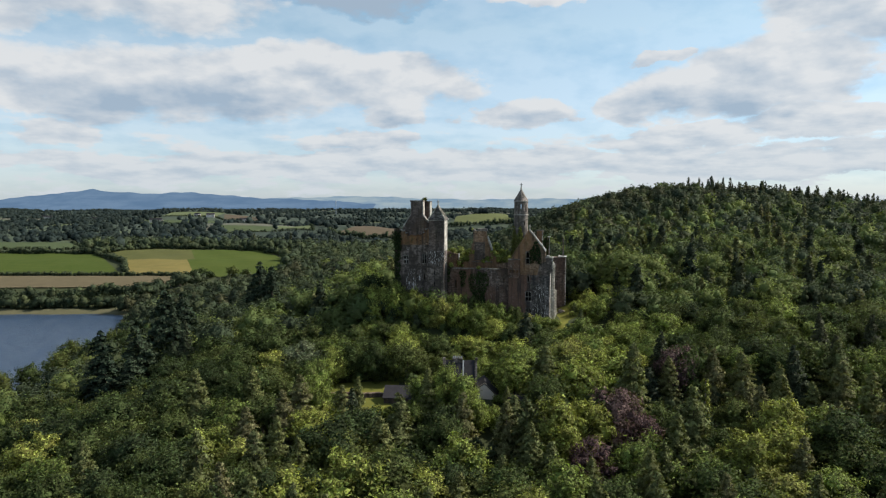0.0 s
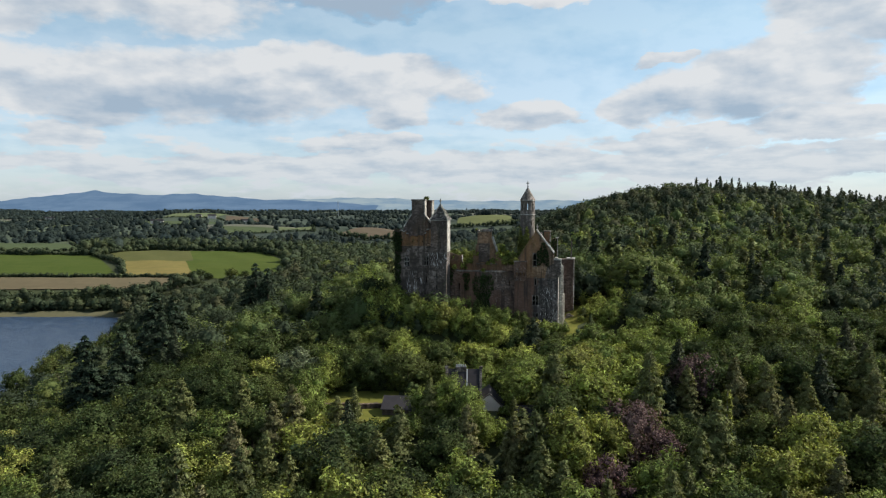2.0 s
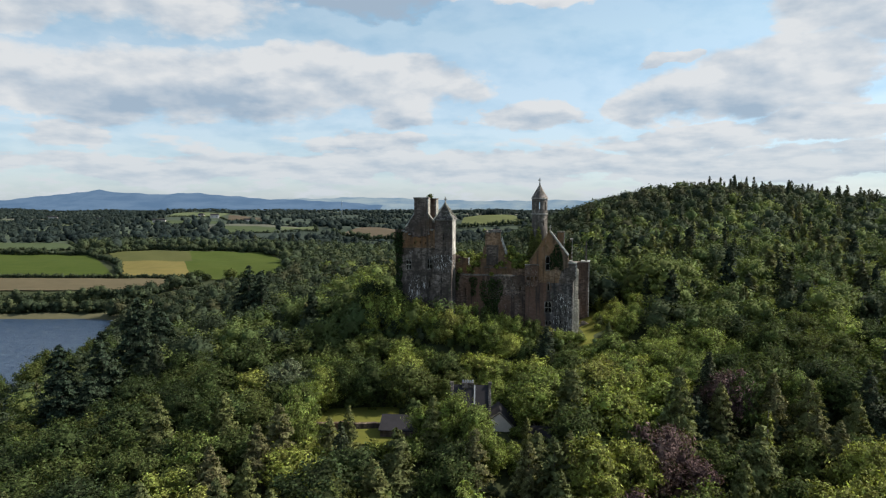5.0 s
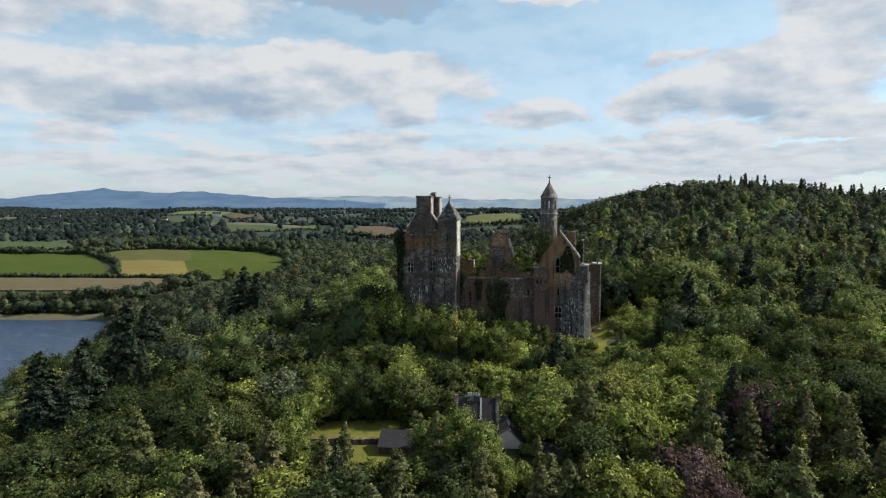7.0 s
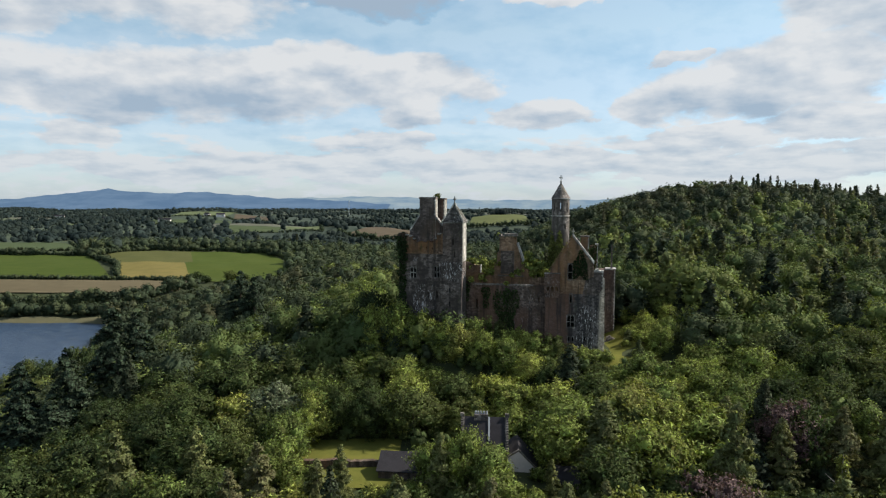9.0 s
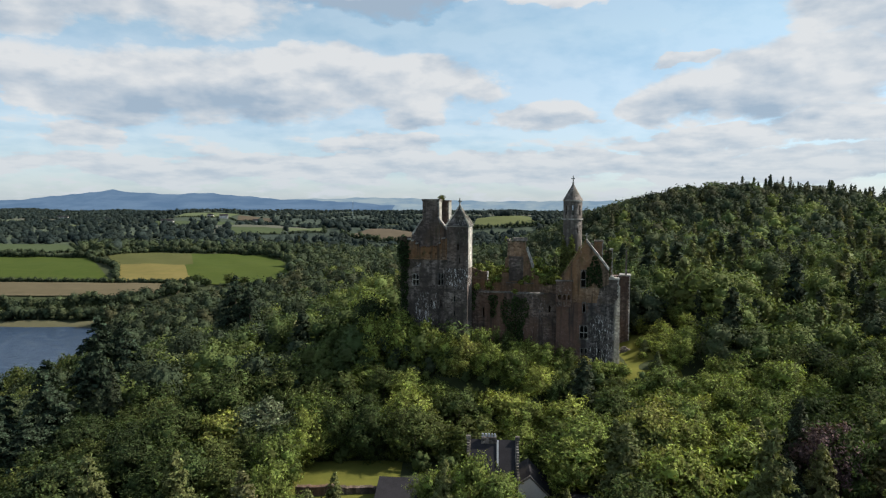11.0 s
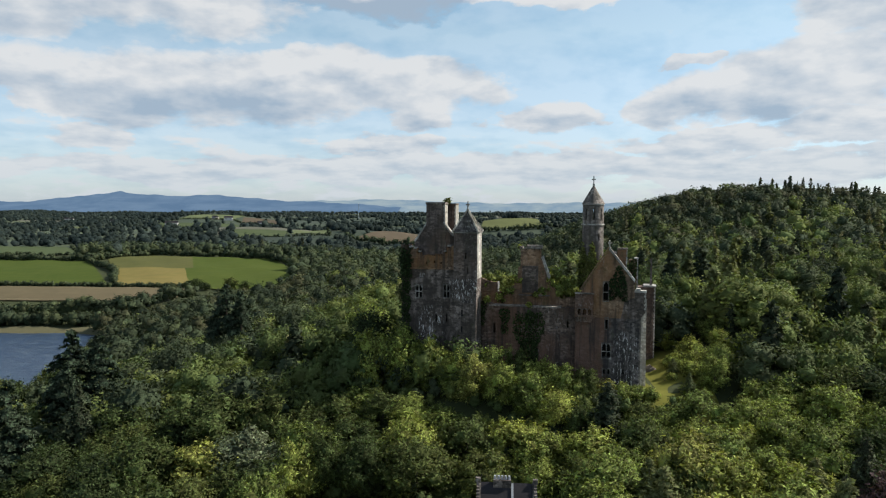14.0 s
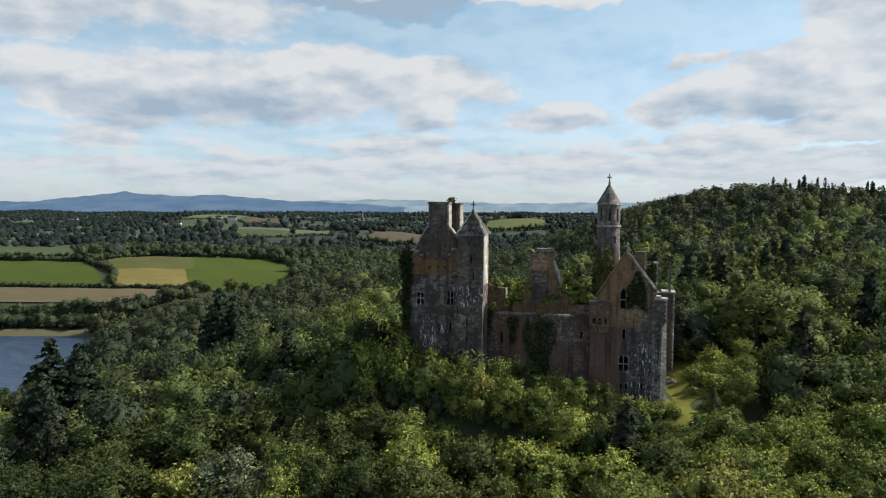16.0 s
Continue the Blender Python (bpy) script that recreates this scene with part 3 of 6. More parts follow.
FIELDS = [
    ("pasture_west", [(-620, 372), (-262, 355), (-332, 452), (-640, 490)], pasture_mat, "bright green pasture beside the lake"),
    ("hay_field", [(-256, 351), (-202, 359), (-231, 418), (-287, 420)], hay_mat, "mown golden hay field between hedges"),
    ("pasture_east", [(-201, 352), (-118, 318), (-138, 424), (-230, 417)], pasture_mat, "green pasture on a gentle rise"),
    ("pasture_top", [(-287, 412), (-222, 415), (-250, 482), (-345, 500)], top_mat, "olive green pasture below a hedge"),
    ("pasture_crest", [(-222, 414), (-140, 417), (-170, 468), (-250, 482)], pasture_mat, "green pasture along the crest of a rise"),
    ("stubble_field", [(-520, 300), (-196, 302), (-198, 346), (-540, 358)], stubble_mat, "pale brown stubble field above the lake"),
    ("plough_field", [(-128, 668), (-52, 660), (-44, 728), (-96, 742)], plough_mat, "bare brown field on a far rise"),
    ("hill_pasture", [(35, 925), (140, 925), (132, 1010), (45, 1010)], meadow_mat, "sunlit green pasture on a far rise"),
    ("far_pasture", [(-308, 755), (-222, 705), (-250, 850), (-336, 850)], far_field_mat, "far green pasture between hedges"),
    ("slope_pasture", [(-216, 720), (-160, 690), (-205, 880), (-250, 860)], pale_field_mat, "pale green pasture on a far slope"),
    ("farm_pasture", [(-625, 1345), (-505, 1345), (-515, 1470), (-645, 1470)], pale_field_mat, "pale green farm pasture on a far rise"),
    ("lower_pasture", [(-570, 1120), (-400, 1060), (-460, 1250), (-640, 1250)], far_field_mat, "far green pasture below the farm"),
    ("farm_stubble", [(-470, 1300), (-400, 1330), (-425, 1420), (-505, 1420)], plough_mat, "brown field beside the far farm"),
    ("valley_pasture", [(-760, 520), (-364, 497), (-445, 610), (-800, 640)], far_field_mat, "dark green pasture behind a hedge"),
    ("corner_pasture", [(-805, 1220), (-730, 1165), (-800, 1290), (-880, 1340)], pale_field_mat, "small pale pasture on the plain"),
]


def in_far_field(x, y):
    """Places in a field of the plain, or so close before it that a tree would hide it."""
    hit = np.zeros(np.shape(x), bool)
    for _, quad, _, _ in FIELDS:
        if quad[0][1] < 495:
            continue
        for back in (0, 25, 50):
            px, py = x * (1 + back / np.maximum(y, 1)), y + back
            inside = np.ones(np.shape(x), bool)
            for (xa, ya), (xb, yb) in zip(quad, quad[1:] + quad[:1]):
                inside &= (xb - xa) * (py - ya) - (yb - ya) * (px - xa) > 0
            hit |= inside
    for cx, cy, _, _ in COTTAGES:
        hit |= (np.hypot(x - cx, y - cy) < 16) | (np.abs(x - cx * y / cy) < 12) & (y < cy) & (y > cy - 90)
    return hit


COTTAGES = ((-512, 1338, 18, 12), (-545, 1345, 12, -20), (-575, 1187, 24, 8), (-1226, 1930, 34, 0), (-1020, 1860, 18, 5), (-424, 1290, 16, 15), (-860, 1500, 16, 0))
for fname, corners, fmat, flabel in FIELDS:
    field(fname, corners, 0.5 if fname in ("pasture_top", "pasture_crest") else 0.7, fmat, flabel)
drape("lawn", np.linspace(-31, -11, 20), np.linspace(-47.5, -26, 18), 0.12, lawn_mat, "rough sunlit lawn beside the stone house", "lawn")
drape("castle_green", np.linspace(34.0, 50, 20), np.linspace(-9, 30, 34), 0.12, lawn_mat, "sunlit grass beside the ruined castle wall", "grass")

X, Y = np.meshgrid(np.linspace(-900, -118, 60), np.linspace(-60, 300, 40))
idx = np.arange(X.size).reshape(X.shape)
tagged(new("lake", mesh_np("lake", np.stack([X, Y, np.full_like(X, LAKE)], -1).reshape(-1, 3),
       np.stack([idx[:-1, :-1], idx[:-1, 1:], idx[1:, 1:], idx[1:, :-1]], -1).reshape(-1, 4), [water_mat], smooth=True)),
       "blue rippled lake water with a reedy shore", "lake", kind="structure")


def ridge(name, y, prof, depth, mat, label):
    """A far range: a row of heights along x, with a slope towards the viewer."""
    px, pz = [p[0] for p in prof], [p[1] for p in prof]
    xs = np.linspace(px[0], px[-1], 260)
    z = np.interp(xs, px, pz) + 3.0 * np.sin(xs / 61) + 2.0 * np.sin(xs / 23 + 1)
    V = np.concatenate([np.stack([xs, np.full_like(xs, y - depth), np.full_like(xs, -60)], -1),
                        np.stack([xs, np.full_like(xs, y - depth * 0.35), z * 0.62 - 20], -1),
                        np.stack([xs, np.full_like(xs, y), z], -1)])
    n = len(xs)
    i = np.arange(n - 1)
    f = np.concatenate([np.stack([i + k * n, i + 1 + k * n, i + 1 + (k + 1) * n, i + (k + 1) * n], -1) for k in (0, 1)])
    return tagged(new(name, mesh_np(name, V, f, [mat], smooth=True)), label, "hills", kind="structure")


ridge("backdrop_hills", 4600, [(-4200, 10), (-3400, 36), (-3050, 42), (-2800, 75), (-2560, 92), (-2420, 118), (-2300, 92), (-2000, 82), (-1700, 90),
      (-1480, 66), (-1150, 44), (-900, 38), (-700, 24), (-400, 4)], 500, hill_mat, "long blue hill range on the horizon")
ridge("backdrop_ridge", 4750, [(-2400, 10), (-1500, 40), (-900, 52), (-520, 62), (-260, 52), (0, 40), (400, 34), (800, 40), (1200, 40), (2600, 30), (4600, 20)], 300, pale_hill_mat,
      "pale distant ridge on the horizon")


# ---- trees ----
def unit(v):
    return v / (np.linalg.norm(v, axis=-1, keepdims=True) + 1e-9)


PHI = (1 + 5 ** 0.5) / 2
ICO_V = unit(np.array([(-1, PHI, 0), (1, PHI, 0), (-1, -PHI, 0), (1, -PHI, 0), (0, -1, PHI), (0, 1, PHI), (0, -1, -PHI), (0, 1, -PHI), (PHI, 0, -1), (PHI, 0, 1), (-PHI, 0, -1), (-PHI, 0, 1)]))
ICO_F = np.array([f for f in itertools.combinations(range(12), 3)
                  if all(np.linalg.norm(ICO_V[f[i]] - ICO_V[f[j]]) < 1.1 for i, j in ((0, 1), (1, 2), (0, 2)))])
_flip = (np.cross(ICO_V[ICO_F[:, 1]] - ICO_V[ICO_F[:, 0]], ICO_V[ICO_F[:, 2]] - ICO_V[ICO_F[:, 0]]) * ICO_V[ICO_F[:, 0]]).sum(1) < 0
ICO_F[_flip] = ICO_F[_flip][:, ::-1]

def join(*pieces):
    """Joins (vertices, triangles, normals)."""
    off, V, F, N = 0, [], [], []
    for v, f, n in pieces:
        V.append(v)
        F.append(f + off)
        N.append(n)
        off += len(v)
    return np.concatenate(V), np.concatenate(F), np.concatenate(N)


def leaf_sprays(rng, pos, out, size, droop=0.0, aspect=1.7, soft=0.38):
    """A pointed leaf spray at each place, facing roughly outwards."""
    n = len(pos)
    out = unit(out)
    nor = unit(out + rng.normal(0, 0.7, (n, 3)))
    tan = rng.normal(0, 1, (n, 3))
    tan[:, 2] -= droop
    tan = unit(tan - nor * (tan * nor).sum(1, keepdims=True))
    side = np.cross(nor, tan)
    s = size * rng.uniform(0.6, 1.4, (n, 1))
    a, b = tan * s * aspect * 0.5, side * s * 0.5
    V = np.stack([pos - a * 0.8 + b * rng.uniform(0.6, 1.1, (n, 1)), pos - a * 0.8 - b * rng.uniform(0.6, 1.1, (n, 1)), pos + a * 1.2 - nor * s * 0.15], 1)
    F = np.arange(3 * n).reshape(n, 3)
    g = np.cross(V[:, 1] - V[:, 0], V[:, 2] - V[:, 0])
    back = (g * out).sum(1) < 0
    F[back] = F[back][:, ::-1]
    N = unit(out * soft + nor * (1 - soft))
    return V.reshape(-1, 3), F, np.repeat(N, 3, 0)


def cores(rng, C, R, d, shrink):
    """Dense leafy cores of the clumps."""
    n = len(C)
    PV, PF = ICO_V, ICO_F
    V = C[:, None] + PV[None] * (R * shrink)[:, None, None] * rng.uniform(0.82, 1.15, (n, len(PV), 1)) * np.array([1, 1, 0.82])
    F = (PF[None] + len(PV) * np.arange(n)[:, None, None]).reshape(-1, 3)
    N = unit(PV[None] * 0.8 + d[:, None] * 0.4)
    return V.reshape(-1, 3), F, N.reshape(-1, 3)


def ball(level):
    """A round mesh of triangles: vertices on the unit ball, and faces."""
    V, F = [tuple(v) for v in ICO_V], [tuple(f) for f in ICO_F]
    for _ in range(level):
        seen, out = {}, []

        def middle(i, j):
            key = (min(i, j), max(i, j))
            if key not in seen:
                p = np.array(V[i]) + np.array(V[j])
                V.append(tuple(p / np.linalg.norm(p)))
                seen[key] = len(V) - 1
            return seen[key]

        for a, b, c in F:
            ab, bc, ca = middle(a, b), middle(b, c), middle(c, a)
            out += [(a, ab, ca), (b, bc, ab), (c, ca, bc), (ab, bc, ca)]
        F = out
    return np.array(V), np.array(F)


BALLS = [ball(0), ball(1)]


def broad_crown(seed, leaves, size, lobes=12, h=13.0, r=5.0, low=0.05, core=0.66, fine=0, ragged=0.30, narrow=0.0, soft=0.30):
    """A dome of bulging boughs, each covered with leaf sprays that gather into tufts; the inside stays empty."""
    rng = np.random.default_rng(seed)
    mid, half = h * (0.46 + low * 0.5), h * (1 - low) * 0.54
    u = (np.linspace(-0.75, 0.96, lobes) if lobes > 1 else np.array([0.1])) + rng.normal(0, 0.07, lobes)
    u = np.clip(u, -0.85, 1.0)
    ph = np.arange(lobes) * 2.399 + rng.uniform(-0.5, 0.5, lobes)
    w = np.sqrt(np.clip(1 - u * u, 0.02, 1)) * (1 - narrow * np.clip(u, 0, 1))
    d = np.stack([w * np.cos(ph), w * np.sin(ph), u], -1)
    R = rng.uniform(0.26, 0.48, lobes) * r * (12 / lobes) ** 0.33
    reach = np.clip(1 - R / r, 0.2, 0.8) * rng.uniform(0.80, 1.18, lobes)
    C = d * reach[:, None] * np.array([r, r, half]) + np.array([0, 0, mid])
    C[:, 2] = np.maximum(C[:, 2], low * h + R * 0.5)
    # tufts: bumps over every bough
    freq = rng.normal(0, 1, (lobes, 5, 3))
    freq = unit(freq) * rng.uniform(4.0, 11.0, (lobes, 5, 1))
    phase = rng.uniform(0, 6.28, (lobes, 5))

    def relief(k, q):
        return 1 + ragged * np.sin((freq[k] * q[:, None]).sum(-1) + phase[k]).sum(1) * 0.45

    n = leaves * 3
    k = rng.choice(lobes, n, p=R ** 2 / (R ** 2).sum())
    q = unit(rng.normal(0, 1, (n, 3)) + d[k] * 0.75 + np.array([0, 0, 0.25]))
    bump_ = relief(k, q)
    pos = C[k] + q * (R[k] * bump_ * (0.72 + 0.42 * rng.uniform(0, 1, n) + 0.45 * rng.uniform(0, 1, n) ** 4))[:, None]
    inside = (np.linalg.norm(pos[:, None] - C[None], axis=2) < 0.66 * R[None]).any(1) | (pos[:, 2] < low * h)
    take = np.nonzero(~inside)[0]
    # more leaves on the crests of the tufts than in the hollows
    take = take[rng.uniform(0, 1, len(take)) < np.clip(0.50 + 1.5 * (bump_[take] - 1), 0.10, 1)][:leaves]
    k, q, pos = k[take], q[take], pos[take]
    dome = unit((pos - np.array([0, 0, mid * 0.8])) / np.array([r, r, half]))
    spray = leaf_sprays(rng, pos, q * 0.65 + dome * 0.55, size, 0.25, 1.6, soft)
    BV, BF = BALLS[fine]
    m = len(BV)
    kk = np.repeat(np.arange(lobes), m)
    qq = np.tile(BV, (lobes, 1))
    V = C[kk] + qq * (R[kk] * core * relief(kk, qq))[:, None]
    F = (BF[None] + m * np.arange(lobes)[:, None, None]).reshape(-1, 3)
    return join(spray, (V, F, unit(qq + 0.4 * d[kk])))


def conifer_crown(seed, leaves, size, h=16.0, r=3.0, low=0.10, droop=0.35, power=0.85, step=0.75, heart=0.55):
    """Whorls of sloping branches with hanging sprays."""
    rng = np.random.default_rng(seed)
    whorls = max(8, int(h / step))
    per = 8
    zb = np.repeat(np.linspace(low * h, h * 0.97, whorls), per) + rng.uniform(-0.3, 0.3, whorls * per)
    ph = rng.uniform(0, 2 * np.pi, whorls * per)
    frac = np.clip((h - zb) / (h * (1 - low)), 0, 1)
    length = r * frac ** power * rng.uniform(0.6, 1.15, whorls * per) + 0.25
    k = rng.choice(whorls * per, leaves, p=(length + 0.15) / (length + 0.15).sum())
    t = np.sqrt(rng.uniform(0.02, 1, leaves))
    L = length[k] * t
    side = rng.normal(0, 0.16, leaves) * (0.3 + length[k] * 0.5)
    pos = np.stack([np.cos(ph[k]) * L - np.sin(ph[k]) * side, np.sin(ph[k]) * L + np.cos(ph[k]) * side,
                    zb[k] + 0.25 * L - droop * L * t - np.abs(side) * 0.25 + rng.normal(0, 0.12, leaves)], -1)
    out = np.stack([np.cos(ph[k]), np.sin(ph[k]), np.full(leaves, 0.8)], -1)
    zs = np.linspace(low * h, h * 0.9, 7)
    rr = r * np.clip((h - zs) / (h * (1 - low)), 0.05, 1) ** power * heart
    C = np.stack([0 * zs, 0 * zs, zs], -1)
    return join(leaf_sprays(rng, pos, out, size, 0.5, 2.1, 0.5), cores(rng, C, rr, np.tile([0, 0, 0.3], (7, 1)), 1.0))


def trunk_mesh(name, seed, h, r0, limbs, mat, lean=0.02):
    rng = random.Random(seed)
    bm = bmesh.new()

    def tube(pts, radii, sides=7):
        rings = []
        for (p, q), rad in zip(zip(pts, pts[1:] + [pts[-1] + (pts[-1] - pts[-2])]), radii):
            ax = (q - p).normalized()
            s = ax.orthogonal().normalized()
            t = ax.cross(s)
            rings.append([bm.verts.new(p + (s * math.cos(a) + t * math.sin(a)) * rad) for a in [2 * math.pi * i / sides for i in range(sides)]])
        for ra, rb in zip(rings, rings[1:]):
            for i in range(sides):
                bm.faces.new((ra[i], ra[(i + 1) % sides], rb[(i + 1) % sides], rb[i]))

    pts = [Vector((rng.uniform(-1, 1) * lean * h * i / 5, rng.uniform(-1, 1) * lean * h * i / 5, h * (i / 5) - (1.0 if i == 0 else 0))) for i in range(6)]
    tube(pts, [r0 * (1.25 - 0.22 * i) for i in range(6)])
    for i in range(limbs):
        a = rng.uniform(0, 6.283)
        z = h * rng.uniform(0.35, 0.7)
        ln = h * rng.uniform(0.13, 0.22)
        p0 = Vector((0, 0, z))
        d = Vector((math.cos(a), math.sin(a), 0.7)) * ln
        tube([p0, p0 + d * 0.5 + Vector((0, 0, ln * 0.05)), p0 + d], [r0 * 0.45, r0 * 0.3, r0 * 0.1], 5)
    me = bpy.data.meshes.new(name)
    bm.to_mesh(me)
    bm.free()
    me.materials.append(mat)
    return me


def tree_template(name, label, crown, crown_mat, trunk, group):
    root = thing(name, label, "tree", group=group)
    t = new("trunk", trunk)
    t.parent = root
    V, F, N = crown
    c = new("crown", mesh_np("crown", V, F, [crown_mat], smooth=True, normals=N))
    c.parent = root
    return root


def wooded(x, y):
    """Where trees stand: not in water, fields, lawns, buildings or tracks."""
    x, y = np.asarray(x, float), np.asarray(y, float)
    ok = ground_z(x, y) > LAKE + 0.7
    ok &= ~((x > -30) & (x < -9) & (y > -48) & (y < -27))                        # lawn
    ok &= ~((x > -18) & (x < 16) & (y > -48) & (y < -32))
    ok &= ~((x > -15) & (x < -5) & (y > -55) & (y < -47) | (x > 8) & (x < 15) & (y > -58) & (y < -47))
    ok &= ~((x > 15) & (x < 23) & (y > -52) & (y < -42))                        # house and barn
    cx, cy = x - 34.4, y
    c, s = math.cos(radians(13)), math.sin(radians(13))
    lx, ly = cx * c - cy * s, cx * s + cy * c
    ok &= ~((lx > -51.5) & (lx < 5.0) & (ly > -5.8) & (ly < 31))                 # ruin
    ok &= ~((lx > -12) & (lx < 3.0) & (ly > -5.0) & (ly < 31))
    ok &= ~((x > 34) & (x < 55 + 0.12 * y) & (y > -6) & (y < 26))     # green beside it
    fields = (y > 300) & (y < 470) & (x < -138 + 0.35 * np.clip(400 - y, 0, 90)) & (x > -640) & ~((y < 350) & (x > -196))
    fields |= (y > 440) & (y < 500) & (x < -190) & (x > -330)
    fields |= (y > 256) & (y < 352) & (x < -114)
    ok &= ~fields
    ok &= ~in_far_field(x, y)
    return ok


def scatter(seed, x0, x1, y0, y1, step, wedge=(0.70, 9)):
    """Jittered places on a grid, inside the wedge of land that the flight looks over."""
    rng = np.random.default_rng(seed)
    gx, gy = np.meshgrid(np.arange(x0, x1, step), np.arange(y0, y1, step * 0.88))
    gx = gx + (np.arange(gx.shape[0])[:, None] % 2) * step * 0.5
    gx = gx + rng.uniform(-0.36, 0.36, gx.shape) * step
    gy = gy + rng.uniform(-0.36, 0.36, gy.shape) * step
    gx, gy = gx.ravel(), gy.ravel()
    keep = wooded(gx, gy) & (np.abs(gx + 2) < wedge[0] * (gy + 203) + wedge[1])
    return gx[keep], gy[keep], rng


# ---- near wood: single trees ----
def broad_kind(name, label, mat, seed, n, h=13.0, r=5.2, leaves=4300, size=0.36, lobes=13, narrow=0.0, ragged=0.42):
    return [tree_template(name, label, broad_crown(seed + i, leaves, size, lobes + i % 3, h, r * (0.95 + 0.07 * (i % 3)), 0.04, 0.64, 1, ragged, narrow, 0.22), mat,
            trunk_mesh("trunk", seed + 50 + i, h * 0.65, 0.3, 3, bark_mat), "trees of the near wood") for i in range(n)]


BROAD = broad_kind("broadleaf_tree", "leafy green broadleaf tree with a domed crown", leaf_mat, 11, 6)
DEEP = broad_kind("deep_green_tree", "deep green broadleaf tree with a dense crown", deep_leaf_mat, 91, 5, 13.0, 5.4)
LIME = broad_kind("lime_tree", "bright yellow-green broadleaf tree with a full crown", lime_leaf_mat, 171, 2, 15.0, 5.0, 5200, 0.36, 17, 0.25)
SILVER = broad_kind("silver_tree", "grey-green whitebeam with pale undersides of leaves", silver_mat, 271, 1, 13.0, 5.4)
BUSH = broad_kind("green_bush", "low bushy green shrub with a ragged crown", leaf_mat, 311, 3, 5.0, 2.6, 1300, 0.30, 8, 0.0, 0.24)
SPRUCE = [tree_template("spruce_tree", "dark green spruce with drooping branches", conifer_crown(31 + i, 3600, 0.36, 17.0, 3.8 + 0.3 * i, 0.06, 0.40),
          needle_mat, trunk_mesh("trunk", 41 + i, 15.5, 0.24, 0, bark_mat, 0.004), "conifers of the near wood") for i in range(3)]
FIR = [tree_template("tall_fir", "tall dark fir with layered spreading branches", conifer_crown(35 + i, 11000, 0.48, 27.0, 8.0, 0.04, 0.42, 0.70, 1.5, 0.28),
       fir_mat, trunk_mesh("trunk", 45 + i, 25.0, 0.40, 0, bark_mat, 0.004), "tall firs above the lake") for i in range(2)]
CYPRESS = [tree_template("cypress_tree", "olive green feathery conifer with a conical crown", conifer_crown(51 + i, 4200, 0.35, 16.0, 4.1 + 0.4 * i, 0.04, 0.26, 0.72, 0.9, 0.42),
           olive_mat, trunk_mesh("trunk", 61 + i, 14.5, 0.24, 0, bark_mat, 0.004), "conifers of the near wood") for i in range(3)]
COPPER = [tree_template("copper_beech", "purple copper beech with thin branches showing", broad_crown(71 + i, 3400, 0.34, 12, 14.0, 5.2, 0.06, 0.45, 1, 0.34),
          copper_mat, trunk_mesh("trunk", 81 + i, 11.5, 0.26, 9, dead_mat), "copper beeches") for i in range(2)]
NARROW = [tree_template("ivied_trunk", "bare tall trunk wrapped in bright green ivy", conifer_crown(401, 1500, 0.30, 10.0, 0.9, 0.02, 0.1, 0.25),
          lime_leaf_mat, trunk_mesh("trunk", 402, 10.5, 0.22, 2, dead_mat, 0.004), "trees of the near wood")]

USED = set()


def plant(templates, x, y, size, wide, turn, k, sink=0.3):
    src = templates[k % len(templates)]
    m = Matrix.Translation((x, y, float(ground_z(x, y)) - sink)) @ Matrix.Rotation(turn, 4, "Z")
    sc = (wide, wide, size)
    if src.name not in USED:
        USED.add(src.name)
        ob = src
    else:
        ob = copy_thing(src, m)
    ob.matrix_world = m
    ob.scale = sc
    return ob


# single trees: kind, x, y, height and radius of the crown in metres
FIELD_EDGE = [  # trees at the lower edge of the pasture
    (DEEP, -166, 342, 9, 5), (DEEP, -152, 330, 7, 4.2), (DEEP, -192, 346, 7.5, 4.5), (DEEP, -199, 349, 6, 4), (DEEP, -184, 340, 6, 4),
]
WALL_BUSHES = [  # bushes under the curtain wall
    (BUSH, 30, -4.2, 3.4, 2.2), (BUSH, 33, -3.8, 3, 2), (BUSH, 27, -3.4, 3.6, 2.4), (BUSH, 35.6, -3.6, 2.4, 1.5),
    (BUSH, -20, 1.5, 5, 3), (BUSH, 1, 1.4, 4.5, 2.4), (BUSH, 8.5, 2.2, 4.4, 2.2), (BUSH, 14.5, -1, 4.2, 2.4), (BUSH, 20.5, -4, 3.6, 2.2),
]
GREEN_TREES = [  # trees beside the green
    (CYPRESS, 44, -1, 6, 1.8), (BROAD, 37, -9.5, 5.9, 3.1), (BROAD, 50, 2, 7.2, 3.1), (BROAD, 54, 9, 5.9, 2.7),
    (BROAD, 57, 17, 5.9, 2.6), (BROAD, 60, 5, 7.8, 3.1), (BROAD, 62, 14, 7.2, 3.1), (BROAD, 58, 25, 6.5, 3.1), (BROAD, 33.5, -13.5, 7.8, 3.7),
    (BROAD, 39.5, -14.5, 8.1, 3.7), (BROAD, 47.5, 27.5, 5.5, 2.9), (BROAD, 43, 31.5, 7.2, 3.6),
    (CYPRESS, 44, 9, 3.6, 1.6),
]
